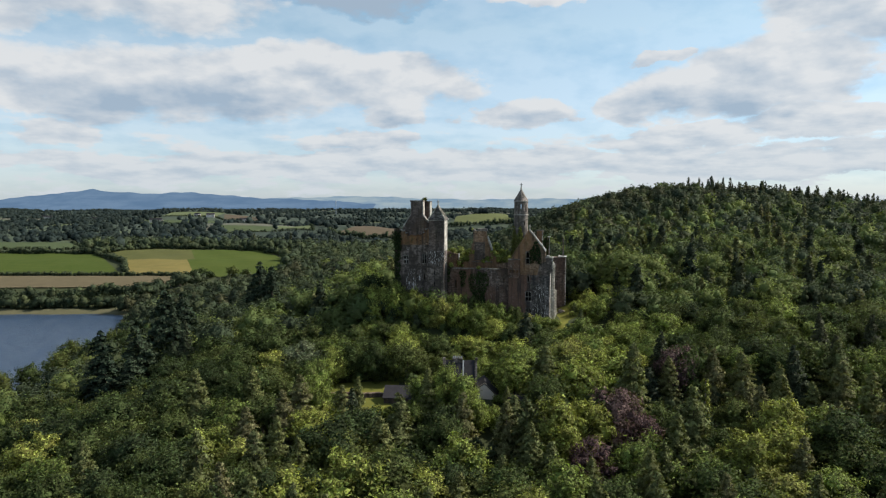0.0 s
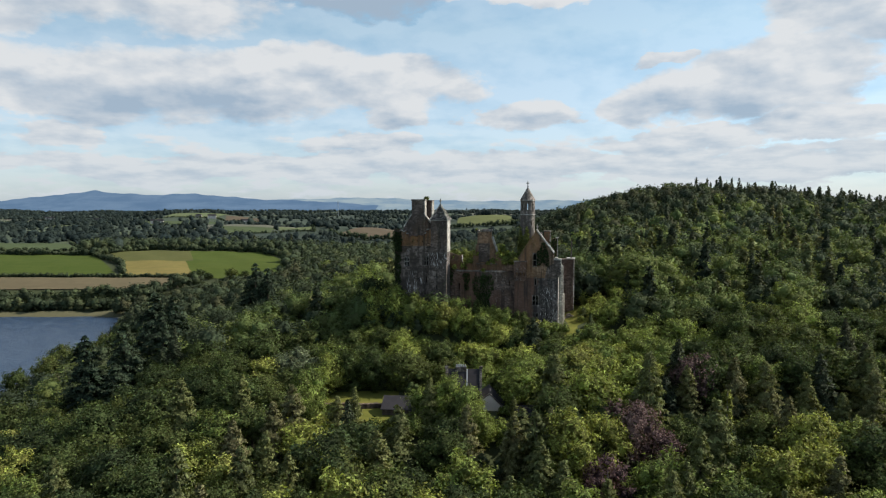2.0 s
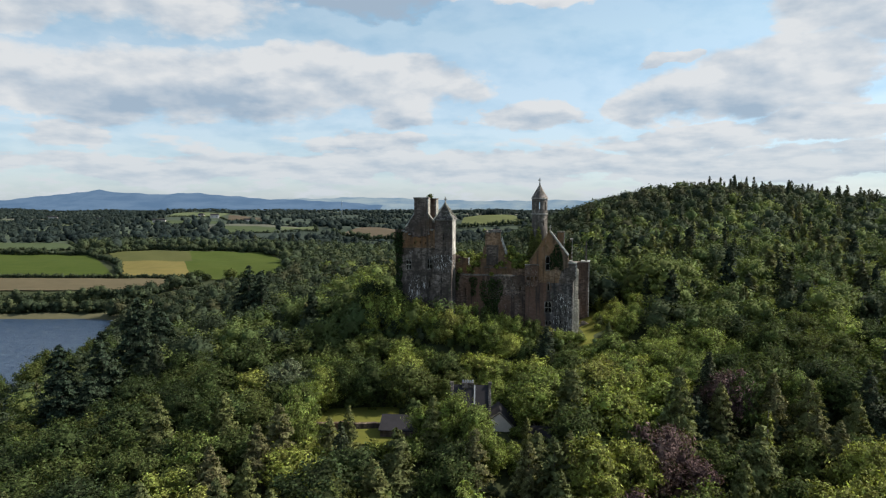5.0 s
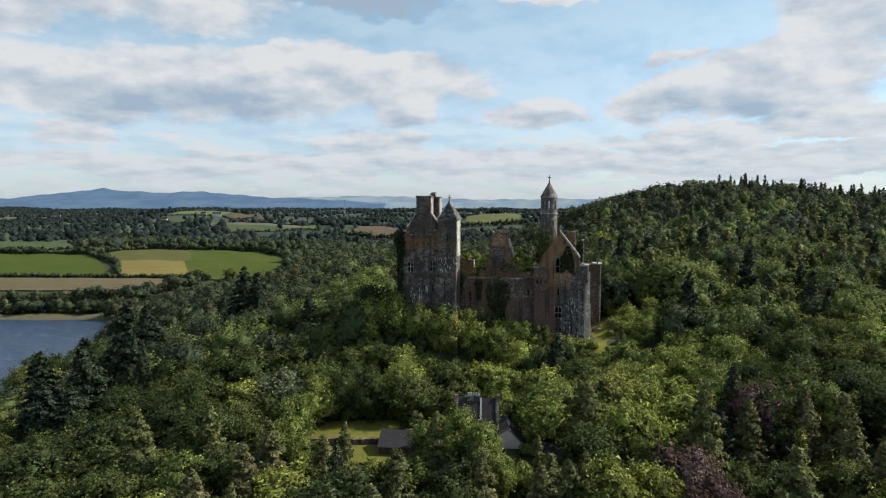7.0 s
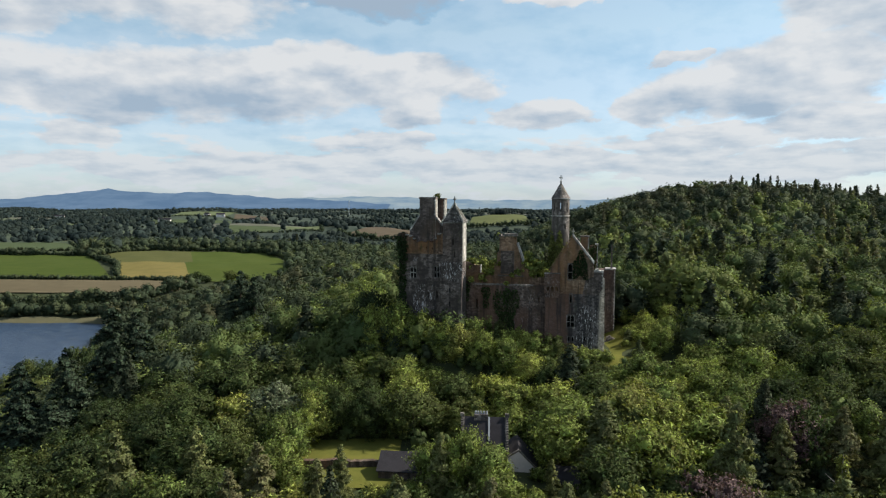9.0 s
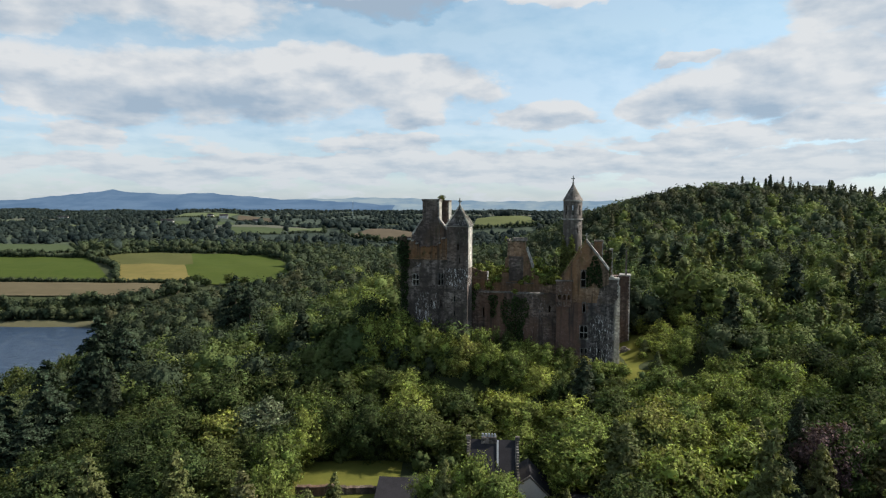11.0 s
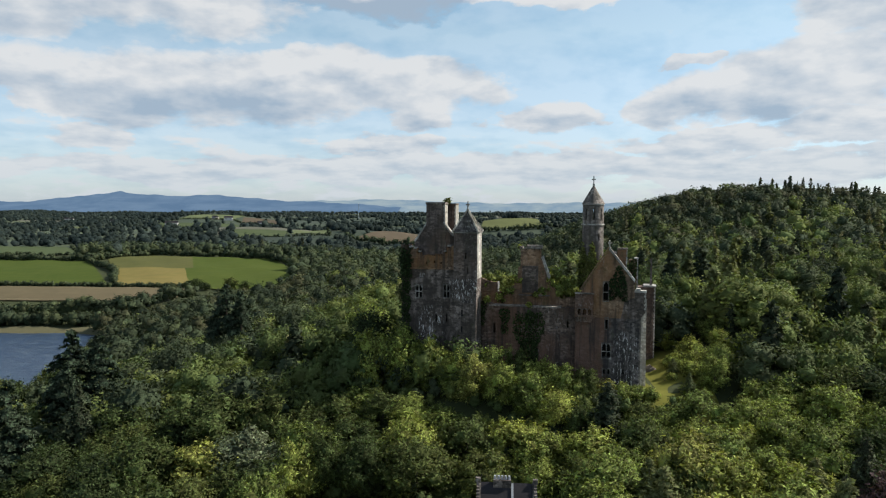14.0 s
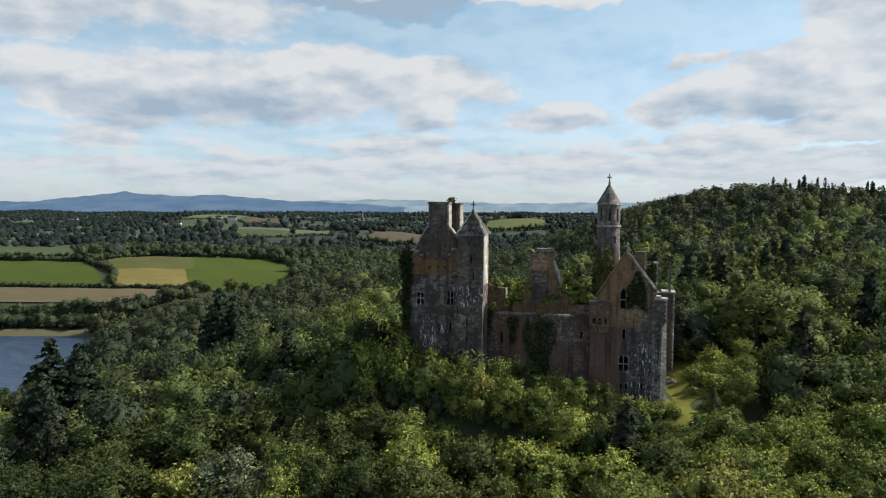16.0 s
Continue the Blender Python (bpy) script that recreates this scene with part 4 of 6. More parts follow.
COLOURED_TREES = [  # copper beeches and bright limes
    (COPPER, 37.5, -63, 15, 5.6), (COPPER, 42, -68, 11.5, 4.2), (COPPER, 28.5, -79, 11.6, 4.6), (COPPER, 58.5, -42, 14.4, 4.8),
    (LIME, 70, -70, 16, 5.6), (LIME, 58.5, -79, 13.6, 5), (LIME, 66, -77, 13.5, 4.8), (LIME, 23.5, -71, 16.4, 5.8), (LIME, 31, -67, 14.5, 4.6),
    (LIME, 14, -99, 12, 4.4),
]
CONIFERS = [  # single conifers of the near wood
    (NARROW, 60.5, -55, 11.5, 1.1), (CYPRESS, 66.5, -45, 14.5, 4.2), (CYPRESS, 44, -54, 20, 5.8), (CYPRESS, 25.5, -44, 15.5, 6),
    (CYPRESS, 15.5, -63, 13, 4.6), (CYPRESS, -9.5, -60, 12.6, 5.2), (CYPRESS, -13, -69, 12, 4.4), (CYPRESS, -41, -67, 15, 4.4),
    (CYPRESS, -34, -70, 14, 4.2), (CYPRESS, -37, -76, 14, 4.2), (CYPRESS, -28, -78, 13, 4), (SPRUCE, -20, -58, 13, 3.6),
    (CYPRESS, 20.5, -80, 12, 4.2), (CYPRESS, 72, -48, 15, 4.8), (CYPRESS, 79, -52, 14, 4.4), (SPRUCE, 50, -47, 11, 4.4), (SPRUCE, 56, -38, 16.1, 4.4),
    (CYPRESS, -3, -50, 11.2, 3.3), (CYPRESS, -19.5, -50.5, 10.1, 2.5), (CYPRESS, 15.5, -49.5, 7, 1.8),
]
HOUSE_TREES = [  # trees round the house and the lawn
    (BROAD, -4.5, -47.5, 8.0, 3.6), (DEEP, -33.5, -31, 9.5, 4.6),
    (SILVER, -38.5, -19.5, 11.2, 6.2), (SILVER, -32, -24, 9, 4.8), (BROAD, -47, -22, 9.5, 5.4), (DEEP, 54, -62, 10, 4.6), (DEEP, 48, -62, 10, 4.4),
    (DEEP, 61, -42, 13, 5), (BROAD, -29, -26, 10.4, 4), (DEEP, -24, -24, 11, 4), (DEEP, -18, -25, 10.4, 4),
    (BROAD, -32, -36, 10.4, 3.7), (BROAD, -31, -46, 9.8, 3.5), (BROAD, -26, -51, 7.2, 3.1), (BROAD, 1.5, -48.6, 10.9, 3.5),
    (BROAD, 5.2, -51, 10.1, 4.2), (BROAD, 6.5, -56, 9.8, 4),
]
SLOPE_TREES = [  # conifers and bushes on the slope below the hall
    (SPRUCE, 25.2, -13, 13.6, 5.4),
    (BROAD, -5, -9, 5.6, 3.8), (DEEP, 0.5, -11, 5.4, 3.6), (BROAD, -11, -7.5, 6.2, 4.2), (DEEP, -16.5, -6, 6.6, 4.2), (BROAD, 6, -12.5, 5, 3.6), (DEEP, -8, -13.5, 6, 4),  # trees on the slope below the ruin
    (SPRUCE, -76, -6, 18.7, 4.4), (BROAD, 18.2, -5, 7.3, 3.3), 
    (BROAD, 16, -9.5, 8.1, 3.7), (DEEP, 20.5, -12, 8.6, 3.8), (BROAD, 11, -7.5, 8.6, 3.7), (BROAD, 6, -5.5, 8.6, 3.5), 
    (DEEP, 32.5, -9, 5.5, 3.1), (BROAD, 1, -5, 9.1, 3.7), (BROAD, 30.5, -10.5, 5.5, 2.9),
]
LAKE_FIRS = [  # tall firs above the lake
    (FIR, -91, 17, 29.2, 7.8), (FIR, -82, 1, 22.9, 6.1), (FIR, -86, 20, 25.6, 6.8), (FIR, -72, 66, 27, 7.5), (FIR, -66, 61, 24.3, 6.5),
    (FIR, -100, -8, 25.6, 6.8), (FIR, -90, -6, 24.3, 6.8), (FIR, -94, -18, 20.2, 6.5), (FIR, -86, -20, 16.7, 5.8),
]
WALL_TREES = [  # trees close under the ruin
    (BROAD, -13.3, 1.8, 12.7, 4.4), (BROAD, -7.8, 0.8, 10.4, 4), (BROAD, -2.4, -1.2, 9.1, 3.5), (BROAD, 4, 0.2, 9.4, 3.2), (DEEP, 9.5, 0, 9.6, 3.1),
    (BROAD, 13.6, -2.9, 7.8, 3.3), (BROAD, -19, 4, 14.3, 5.1), (DEEP, -21, 14, 14.3, 5.4), (BROAD, -24, 25, 14.3, 5.3), (DEEP, 23, -3.6, 6.5, 2.7),
    (DEEP, 18, -1.2, 5.9, 2.7), (DEEP, -1, 2, 7.8, 3.1), (DEEP, -9, 3.2, 9.1, 3.4),
]
GREEN_BUSHES = [  # bushes round the green
    (BUSH, 41, -4.5, 2.4, 1.6), (BUSH, 44.5, 0.5, 2.6, 1.8), (BUSH, 42.8, 6, 1.8, 1.3), (BUSH, 46.5, 7.5, 2.6, 1.8),
    (BUSH, 51, 14, 3.9, 2), (BUSH, 47, 6, 3.4, 2.2), (BUSH, 49, 12, 3.6, 2.2), (BUSH, 51, 19, 4.4, 2.7), (BUSH, 50, 4, 4.7, 2.6),
    (BUSH, 46, 10.5, 2.3, 1.5), (BUSH, 45, 14, 2.6, 1.6), (BUSH, 47.5, 17, 2.6, 1.8),
]
HOUSE_BUSHES = [  # bushes before the house
    (BUSH, 10, -50, 2.6, 1.8), (BUSH, 12.5, -52.5, 3.1, 2), (BUSH, 9, -55, 3.9, 2.2), (BUSH, 13.2, -56, 4.4, 2.4), (BUSH, -8, -50, 2.9, 1.8),
    (BUSH, -12, -51.5, 3.2, 2), (BUSH, -9.5, -54, 4.2, 2.2), (BUSH, -6, -53, 4.2, 2.2), (BUSH, 17.5, -53, 3.2, 2), (BUSH, 21, -53, 3.9, 2.2),
    (BUSH, -14.5, -50.5, 2.6, 1.8), (BUSH, -24, -49.5, 3.6, 2.2), (BUSH, 14, -44.5, 2.6, 1.6),
]
LAKE_WOOD = [  # trees at the lake
    (DEEP, -160, 116, 11.5, 6.1), (DEEP, -150, 104, 18.0, 6.5), (DEEP, -168, 102, 14.1, 5.7), (DEEP, -141, 96, 18.0, 6.5), (DEEP, -166, 86, 12.8, 5.7),
    (DEEP, -152, 88, 15.4, 6.1), (DEEP, -158, 74, 12.8, 5.3), (DEEP, -135, 112, 11.5, 6.1), (DEEP, -168, 68, 11.6, 4.9), (DEEP, -146, 120, 10.6, 5.7),
    (DEEP, -176, 60, 11.6, 4.9),
]
MARKED = FIELD_EDGE + WALL_BUSHES + GREEN_TREES + COLOURED_TREES + CONIFERS + HOUSE_TREES + SLOPE_TREES + LAKE_FIRS + WALL_TREES + GREEN_BUSHES + HOUSE_BUSHES + LAKE_WOOD
OWN = [(BROAD, 13.0, 5.2), (DEEP, 13.0, 5.4), (LIME, 15.0, 5.0), (SILVER, 13.0, 5.4), (BUSH, 5.0, 2.6), (SPRUCE, 17.0, 4.1), (FIR, 27.0, 6.8),
       (CYPRESS, 16.0, 4.5), (COPPER, 14.0, 5.2), (NARROW, 10.0, 0.9)]
mx = np.array([p[1] for p in MARKED])
my = np.array([p[2] for p in MARKED])
mr = np.array([p[4] * 0.95 + 0.6 for p in MARKED])
for k, (kind, x, y, tall, wide) in enumerate(MARKED):
    h0, r0 = next(o[1:] for o in OWN if o[0] is kind)
    plant(kind, x, y, tall / h0, wide / r0, k * 1.3, k)

gx, gy, rng = scatter(5, -170, 170, -126, 2, 8.2)
count = {"b": 0, "s": 0, "c": 0}
rest = []
order = np.argsort(gy)
for k in order:
    x, y = float(gx[k]), float(gy[k])
    if np.min(np.hypot(mx - x, my - y) - mr) < 0:
        continue
    dark = 0.5 + 0.5 * math.sin(x / 23 + 1.7) * math.cos(y / 19 - 0.6)
    right = max(0.0, min(1.0, (x + 10) / 60)) * (1 - 0.8 * max(0.0, min(1.0, (x - 52) / 40)))
    east = max(0.0, min(1.0, (x - 55) / 50))
    roll, size = rng.uniform(), rng.uniform(0.68, 0.98) + 0.30 * rng.uniform() ** 3
    if -30 < y < 2 and -25 < x < 60:
        size *= 0.85                     # scrub on the slope below the ruin
    if roll < 0.12 * east and count["s"] < 90 and y < -20:
        plant(SPRUCE, x, y, size * 0.9, size * rng.uniform(0.95, 1.2), rng.uniform(0, 6.28), int(k))
        count["s"] += 1
    elif roll < (0.20 if x > -48 else 0.03) + 0.30 * right * dark + 0.18 * east and count["c"] < 130 and y < -35:
        plant(CYPRESS, x, y, size * 0.95, size * rng.uniform(0.9, 1.15), rng.uniform(0, 6.28), int(k))
        count["c"] += 1
    elif count["b"] < 430:
        # on the left, deep greens also carry the cloud shade over the wood
        bright = rng.uniform() < (0.20 if x > -30 else 0.08) + 0.45 * right + (0.35 if y > -45 and 5 < x < 58 else 0.0)
        plant(BROAD if bright else DEEP, x, y, size * 0.86, size * rng.uniform(0.98, 1.18), rng.uniform(0, 6.28), int(k))
        count["b"] += 1
    else:
        rest.append((x, y))


# ---- far woods ----
def wood_stuff(name, xs, ys, rng, kinds, label, size=(0.6, 1.25), level=0.0):
    """Many trees in one mesh. kinds: (share, crown templates, material)."""
    VV, FF, MI, TT, NN = [], [], [], [], []
    off = 0
    shares = np.cumsum([k[0] for k in kinds])
    for x, y in zip(xs, ys):
        r = rng.uniform()
        ki = int(np.searchsorted(shares, r * shares[-1]))
        V, F, N = kinds[ki][1][rng.integers(len(kinds[ki][1]))]
        s = rng.uniform(*size)
        a = rng.uniform(0, 6.283)
        c, sn = math.cos(a), math.sin(a)
        w = s * rng.uniform(1.0, 1.28)
        P = np.stack([(V[:, 0] * c - V[:, 1] * sn) * w + x, (V[:, 0] * sn + V[:, 1] * c) * w + y, V[:, 2] * s + float(ground_z(x, y)) - 0.4], -1)
        VV.append(P)
        FF.append(F + off)
        NN.append(unit(np.stack([N[:, 0] * c - N[:, 1] * sn, N[:, 0] * sn + N[:, 1] * c, N[:, 2]], -1) + np.array([0, 0, level])))
        MI.append(np.full(len(F), ki))
        TT.append(np.full(len(P), rng.uniform()))
        off += len(P)
    me = mesh_np(name, np.concatenate(VV), np.concatenate(FF), [k[2] for k in kinds], np.concatenate(MI), smooth=True, normals=np.concatenate(NN))
    at = me.attributes.new("tint", "FLOAT", "POINT")
    at.data.foreach_set("value", np.concatenate(TT).astype(np.float32))
    return tagged(new(name, me), label, "woodland", kind="stuff")


mid_broad = [broad_crown(101 + i, 1150, 0.45, 9, 12.0, 5.2, 0.04, 0.78, 0, 0.28, 0.0, 0.5) for i in range(5)]
mid_con = [conifer_crown(111 + i, 600, 0.85, 16.0, 3.2, 0.1) for i in range(3)]
mid_olive = [conifer_crown(121 + i, 650, 0.8, 14.0, 3.1, 0.05, 0.15, 0.6) for i in range(3)]
far_broad = [broad_crown(131 + i, 250, 0.80, 5, 12.0, 5.4, 0.04, 0.86, 0, 0.22, 0.0, 0.65) for i in range(5)]
thin_broad = [broad_crown(171 + i, 100, 1.2, 4, 12.0, 5.4, 0.04, 0.94, 0, 0.18, 0.0, 0.7) for i in range(5)]
far_con = [conifer_crown(141 + i, 240, 0.80, 15.0, 2.2, 0.1) for i in range(3)]
tiny_broad = [broad_crown(151 + i, 30, 1.3, 3, 10.0, 5.2, 0.0, 0.97, 0, 0.15, 0.0, 0.75) for i in range(5)]
dot_broad = [broad_crown(161 + i, 10, 2.0, 1, 10.0, 4.6, 0.0, 0.95, 0, 0.15, 0.0, 0.75) for i in range(5)]

gx, gy, rng = scatter(6, -260, 330, 2, 130, 7.4)
if rest:
    gx, gy = np.r_[gx, [p[0] for p in rest]], np.r_[gy, [p[1] for p in rest]]
left = gx < 60
near = left & (gx > -62) & (gy < 85)
down = left & ~near
wood_stuff("castle_wood", gx[near], gy[near], rng, [(0.62, mid_broad, far_leaf_mat), (0.32, mid_broad, shaded_leaf_mat), (0.03, mid_con, needle_and_shade_mat), (0.03, mid_olive, far_olive_mat)], "dense green broadleaf wood beside the ruin")
# shade over the valley comes from darker leaf colours than beside the ruin
wood_stuff("valley_wood", gx[down], gy[down], rng, [(0.74, mid_broad, shaded_leaf_mat), (0.22, mid_broad, far_leaf_mat), (0.04, mid_con, needle_and_shade_mat)], "dark green broadleaf wood behind the ruin")
wood_stuff("hillside_wood", gx[~left], gy[~left], rng, [(0.42, mid_broad, far_leaf_mat), (0.20, mid_broad, shaded_leaf_mat), (0.17, mid_con, needle_and_shade_mat), (0.21, mid_olive, far_olive_mat)], "mixed wood of broadleaf trees and conifers")
gx, gy, rng = scatter(7, -420, 520, 130, 330, 8.2, (0.74, 25))
low = (gy < 225) & (gx > 25)
top = (gx > 200) & (gy > 258)
# lighter leaves low, needle-dark round crowns above, for cloud shade on the hill
wood_stuff("slope_wood", gx[low], gy[low], rng, [(0.34, far_broad, shaded_leaf_mat), (0.46, far_broad, far_leaf_mat), (0.10, far_broad, needle_and_shade_mat), (0.08, far_con, needle_and_shade_mat), (0.06, far_con, far_olive_mat)], "sunlit mixed wood on the lower hill", (0.6, 1.2))
wood_stuff("top_wood", gx[top], gy[top], rng, [(0.45, far_broad, needle_and_shade_mat), (0.55, far_con, needle_and_shade_mat)], "spiky conifers on the hill top", (0.6, 1.2))
wood_stuff("hill_wood", gx[~low & ~top], gy[~low & ~top], rng, [(0.40, far_broad, shaded_leaf_mat), (0.03, far_broad, far_leaf_mat), (0.50, far_broad, needle_and_shade_mat), (0.03, far_con, needle_and_shade_mat)], "wooded hillside of dense tree crowns", (0.7, 1.15))
gx, gy, rng = scatter(8, -500, 560, 330, 540, 10.2, (0.74, 25))
crest = (gx > 190) & (gy < 430)
wood_stuff("far_wood", gx[~crest], gy[~crest], rng, [(0.97, thin_broad, shaded_leaf_mat), (0.03, far_con, needle_and_shade_mat)], "far wood of round tree crowns", (0.75, 1.1))
wood_stuff("crest_wood", gx[crest], gy[crest], rng, [(0.35, far_broad, shaded_leaf_mat), (0.65, far_con, needle_and_shade_mat)], "spiky conifers along the hill crest", (0.5, 1.15))


def plain_cells(x, y):
    """Fields of the plain: which field a place lies in, and how near its edge."""
    c, sn = math.cos(0.22), math.sin(0.22)
    u = (x * c + y * sn + 22 * np.sin(y / 130)) / 170
    v = (y * c - x * sn + 18 * np.sin(x / 120)) / 105
    i, j = np.floor(u), np.floor(v)
    fu, fv = u - i, v - j
    edge = np.minimum(np.minimum(fu, 1 - fu) * 170, np.minimum(fv, 1 - fv) * 105)
    h = np.sin(i * 12.9898 + j * 78.233) * 43758.5453
    return h - np.floor(h), edge


gx, gy, rng = scatter(9, -1900, 1500, 500, 2100, 14.0, (0.74, 25))
h, edge = plain_cells(gx, gy)
near_woods = gy < 640
keep = (edge < 7.0) | (h < 0.28) | near_woods | ((gy < 850) & (rng.uniform(size=len(gx)) < 0.55)) | (rng.uniform(size=len(gx)) < 0.03)
keep &= (rng.uniform(size=len(gx)) < np.where(h < 0.30, 0.75, 0.55))
# haze over the plain is put into these leaf colours
wood_stuff("plain_wood", gx[keep], gy[keep], rng, [(1.0, tiny_broad, hazed_leaf_mat)], "hedgerow trees and copses on the plain", (0.55, 1.35), 0.5)
gx, gy, rng = scatter(10, -3200, 2800, 1900, 4200, 36, (0.74, 25))
n1 = np.sin(gx / 130 + 0.4 * np.sin(gy / 190)) * np.cos(gy / 100 + 0.7 * np.sin(gx / 210))
keep = n1 > -0.1
wood_stuff("distant_wood", gx[keep], gy[keep], rng, [(1.0, dot_broad, hazed_leaf_mat)], "distant hedgerows and copses", (0.9, 1.7), 0.8)


hedge_broad = [broad_crown(181 + i, 130, 1.0, 4, 13.0, 5.2, 0.0, 0.9, 0, 0.2, 0.0, 0.6) for i in range(4)]
gx, gy, rng = scatter(13, -120, 125, -128, 3, 5.6)
wood_stuff("forest_scrub", gx, gy, rng, [(0.6, hedge_broad, shaded_leaf_mat), (0.4, hedge_broad, far_leaf_mat)], "low green scrub under the trees of the wood", (0.22, 0.42))
gx, gy, rng = scatter(12, -34, 62, -34, 3, 3.7)
wood_stuff("undergrowth", gx, gy, rng, [(1.0, far_broad, far_leaf_mat)], "low green scrub on the slope below the ruin", (0.18, 0.34))


def hedge(name, pts, step, label, size=(0.22, 0.4)):
    xs, ys = [], []
    r = np.random.default_rng(len(pts) + int(abs(pts[0][0])))
    for (xa, ya), (xb, yb) in zip(pts, pts[1:]):
        n = max(2, int(math.hypot(xb - xa, yb - ya) / step))
        t = np.linspace(0, 1, n)
        xs += list(xa + (xb - xa) * t + r.normal(0, 0.5, n))
        ys += list(ya + (yb - ya) * t + r.normal(0, 0.5, n))
    return wood_stuff(name, np.array(xs), np.array(ys), r, [(1.0, hedge_broad, shaded_leaf_mat)], label, size)


hedge("field_hedge", [(-560, 361), (-264, 353), (-196, 349)], 1.5, "dark hedge between stubble and pasture", (0.24, 0.40))
hedge("slope_hedge", [(-262, 362), (-284, 405), (-330, 446)], 2.0, "bushy hedge between two pastures", (0.3, 0.55))
hedge("top_hedge", [(-600, 466), (-330, 450), (-296, 502), (-176, 470), (-145, 440)], 2.4, "hedge with small trees above the pastures", (0.3, 0.7))
hedge("plough_hedge", [(-134, 668), (-90, 652), (-38, 652), (-36, 700)], 4.0, "hedgerow trees round a bare field", (0.4, 0.85))
hedge("rise_hedge", [(28, 918), (85, 914), (146, 920)], 4.5, "hedgerow trees below a far pasture", (0.5, 0.9))
hedge("farm_hedge", [(-640, 1338), (-500, 1338), (-470, 1292), (-395, 1322)], 4.0, "low hedge below the far farm", (0.2, 0.5))
hedge("lower_hedge", [(-575, 1112), (-395, 1052), (-380, 1120)], 4.0, "low hedge below a far pasture", (0.2, 0.5))
hedge("far_hedge", [(-312, 748), (-218, 698), (-160, 684), (-205, 880)], 3.0, "low hedge round far pastures", (0.15, 0.4))
hedge("valley_hedge", [(-760, 514), (-362, 492), (-440, 610)], 3.0, "low hedge in front of a dark pasture", (0.15, 0.4))
hedge("shore_wood", [(-560, 264), (-330, 263), (-232, 266), (-205, 280)], 3.0, "low trees and bushes along the lake shore", (0.5, 0.9))
hedge("shore_scrub", [(-540, 275), (-330, 274), (-205, 290), (-180, 314)], 3.0, "bushes along the lake shore", (0.5, 0.95))
drape("reed_bank", np.linspace(-560, -208, 60), np.linspace(247, 261, 8), 0.9, reed_mat, "pale reeds along the lake shore", "reeds", "stuff")


# ---- the ruined castle ----
castle = thing("ruined_castle", "roofless grey and rust-stained stone castle ruin above the wood", "castle", pose(34.4, 0, -8, 0, 0, -13))


def ivy(parent, spots, n, size, seed, mat=None, label="dark ivy"):
    """Leaves over upright patches: (x0, x1, z0, z1, y), ragged at the edges."""
    rng = np.random.default_rng(seed)
    P, N = [], []
    for x0, x1, z0, z1, y in spots:
        k = int(n * (x1 - x0) * (z1 - z0))
        a = rng.uniform(0, 2 * np.pi, k)
        rr = np.sqrt(rng.uniform(0, 1, k)) * (1 + 0.22 * np.sin(3 * a + seed) + 0.15 * np.sin(5 * a))
        sq = 1 / np.maximum(np.abs(np.cos(a)), np.abs(np.sin(a))) ** 0.55
        px = (x0 + x1) / 2 + np.cos(a) * rr * sq * (x1 - x0) / 2
        pz = (z0 + z1) / 2 + np.sin(a) * rr * sq * (z1 - z0) / 2
        P.append(np.stack([px, y - np.abs(rng.normal(0.12, 0.22, k)), pz], -1))
        N.append(np.tile([0.0, -1.0, 0.35], (k, 1)))
    V, F, N = leaf_sprays(rng, np.concatenate(P), np.concatenate(N), size, 0.8)
    ob = new("ivy", mesh_np("ivy", V, F, [mat or ivy_mat], smooth=True, normals=N))
    ob.parent = parent
    return tagged(ob, label)


def tuft(parent, x, y, z, r, h, seed, n=160, size=0.35, label="green shrub growing on the wall top", mat=None):
    V, F, N = broad_crown(seed, n, size, 7, h, r, 0.0, 0.72, 0, 0.25)
    ob = new("shrub", mesh_np("shrub", V + np.array([x, y, z]), F, [mat or bush_mat], smooth=True, normals=N))
    ob.parent = parent
    return tagged(ob, label)


def loops(name, mat, boxes, parent, label=""):
    bm = bmesh.new()
    for b in boxes:
        box(bm, *b)
    return part(name, bm, mat, parent, label)


def mullioned(parent, x0, x1, z0, z1, y, lights=2, transom=0.5, arch=True, label="pale stone mullioned window"):
    """A pale stone frame with mullions and a transom, set into an opening before a black shade block."""
    t, d = 0.13, 0.35
    win = part("window", wall_mesh([(x0 - 0.16, z1 + 0.16), (x1 + 0.16, z1 + 0.16)], z0 - 0.2, y - 0.06, y + d, [(x0, x1, z0, z1)]), frame_stone, parent, label)
    w = (x1 - x0) / lights
    for i in range(1, lights):
        loops("mullion", stone_pale, [(x0 + w * i - t / 2, x0 + w * i + t / 2, y + 0.02, y + d - 0.05, z0, z1)], win)
    if transom:
        zt = z0 + (z1 - z0) * transom
        loops("transom", stone_pale, [(x0, x1, y + 0.025, y + d - 0.06, zt - t / 2, zt + t / 2)], win)
    if arch:
        for i in range(lights):
            a, b = x0 + w * i + t / 2, x0 + w * (i + 1) - t / 2
            bm = bmesh.new()
            mid = (a + b) / 2
            prism(bm, [(a, z1), (a, z1 - 0.5), (mid - 0.08, z1 - 0.1), (mid - 0.08, z1)], y + 0.03, y + d - 0.08)
            prism(bm, [(mid + 0.08, z1), (mid + 0.08, z1 - 0.1), (b, z1 - 0.5), (b, z1)], y + 0.03, y + d - 0.08)
            part("arch_head", bm, frame_stone, win)
    return win


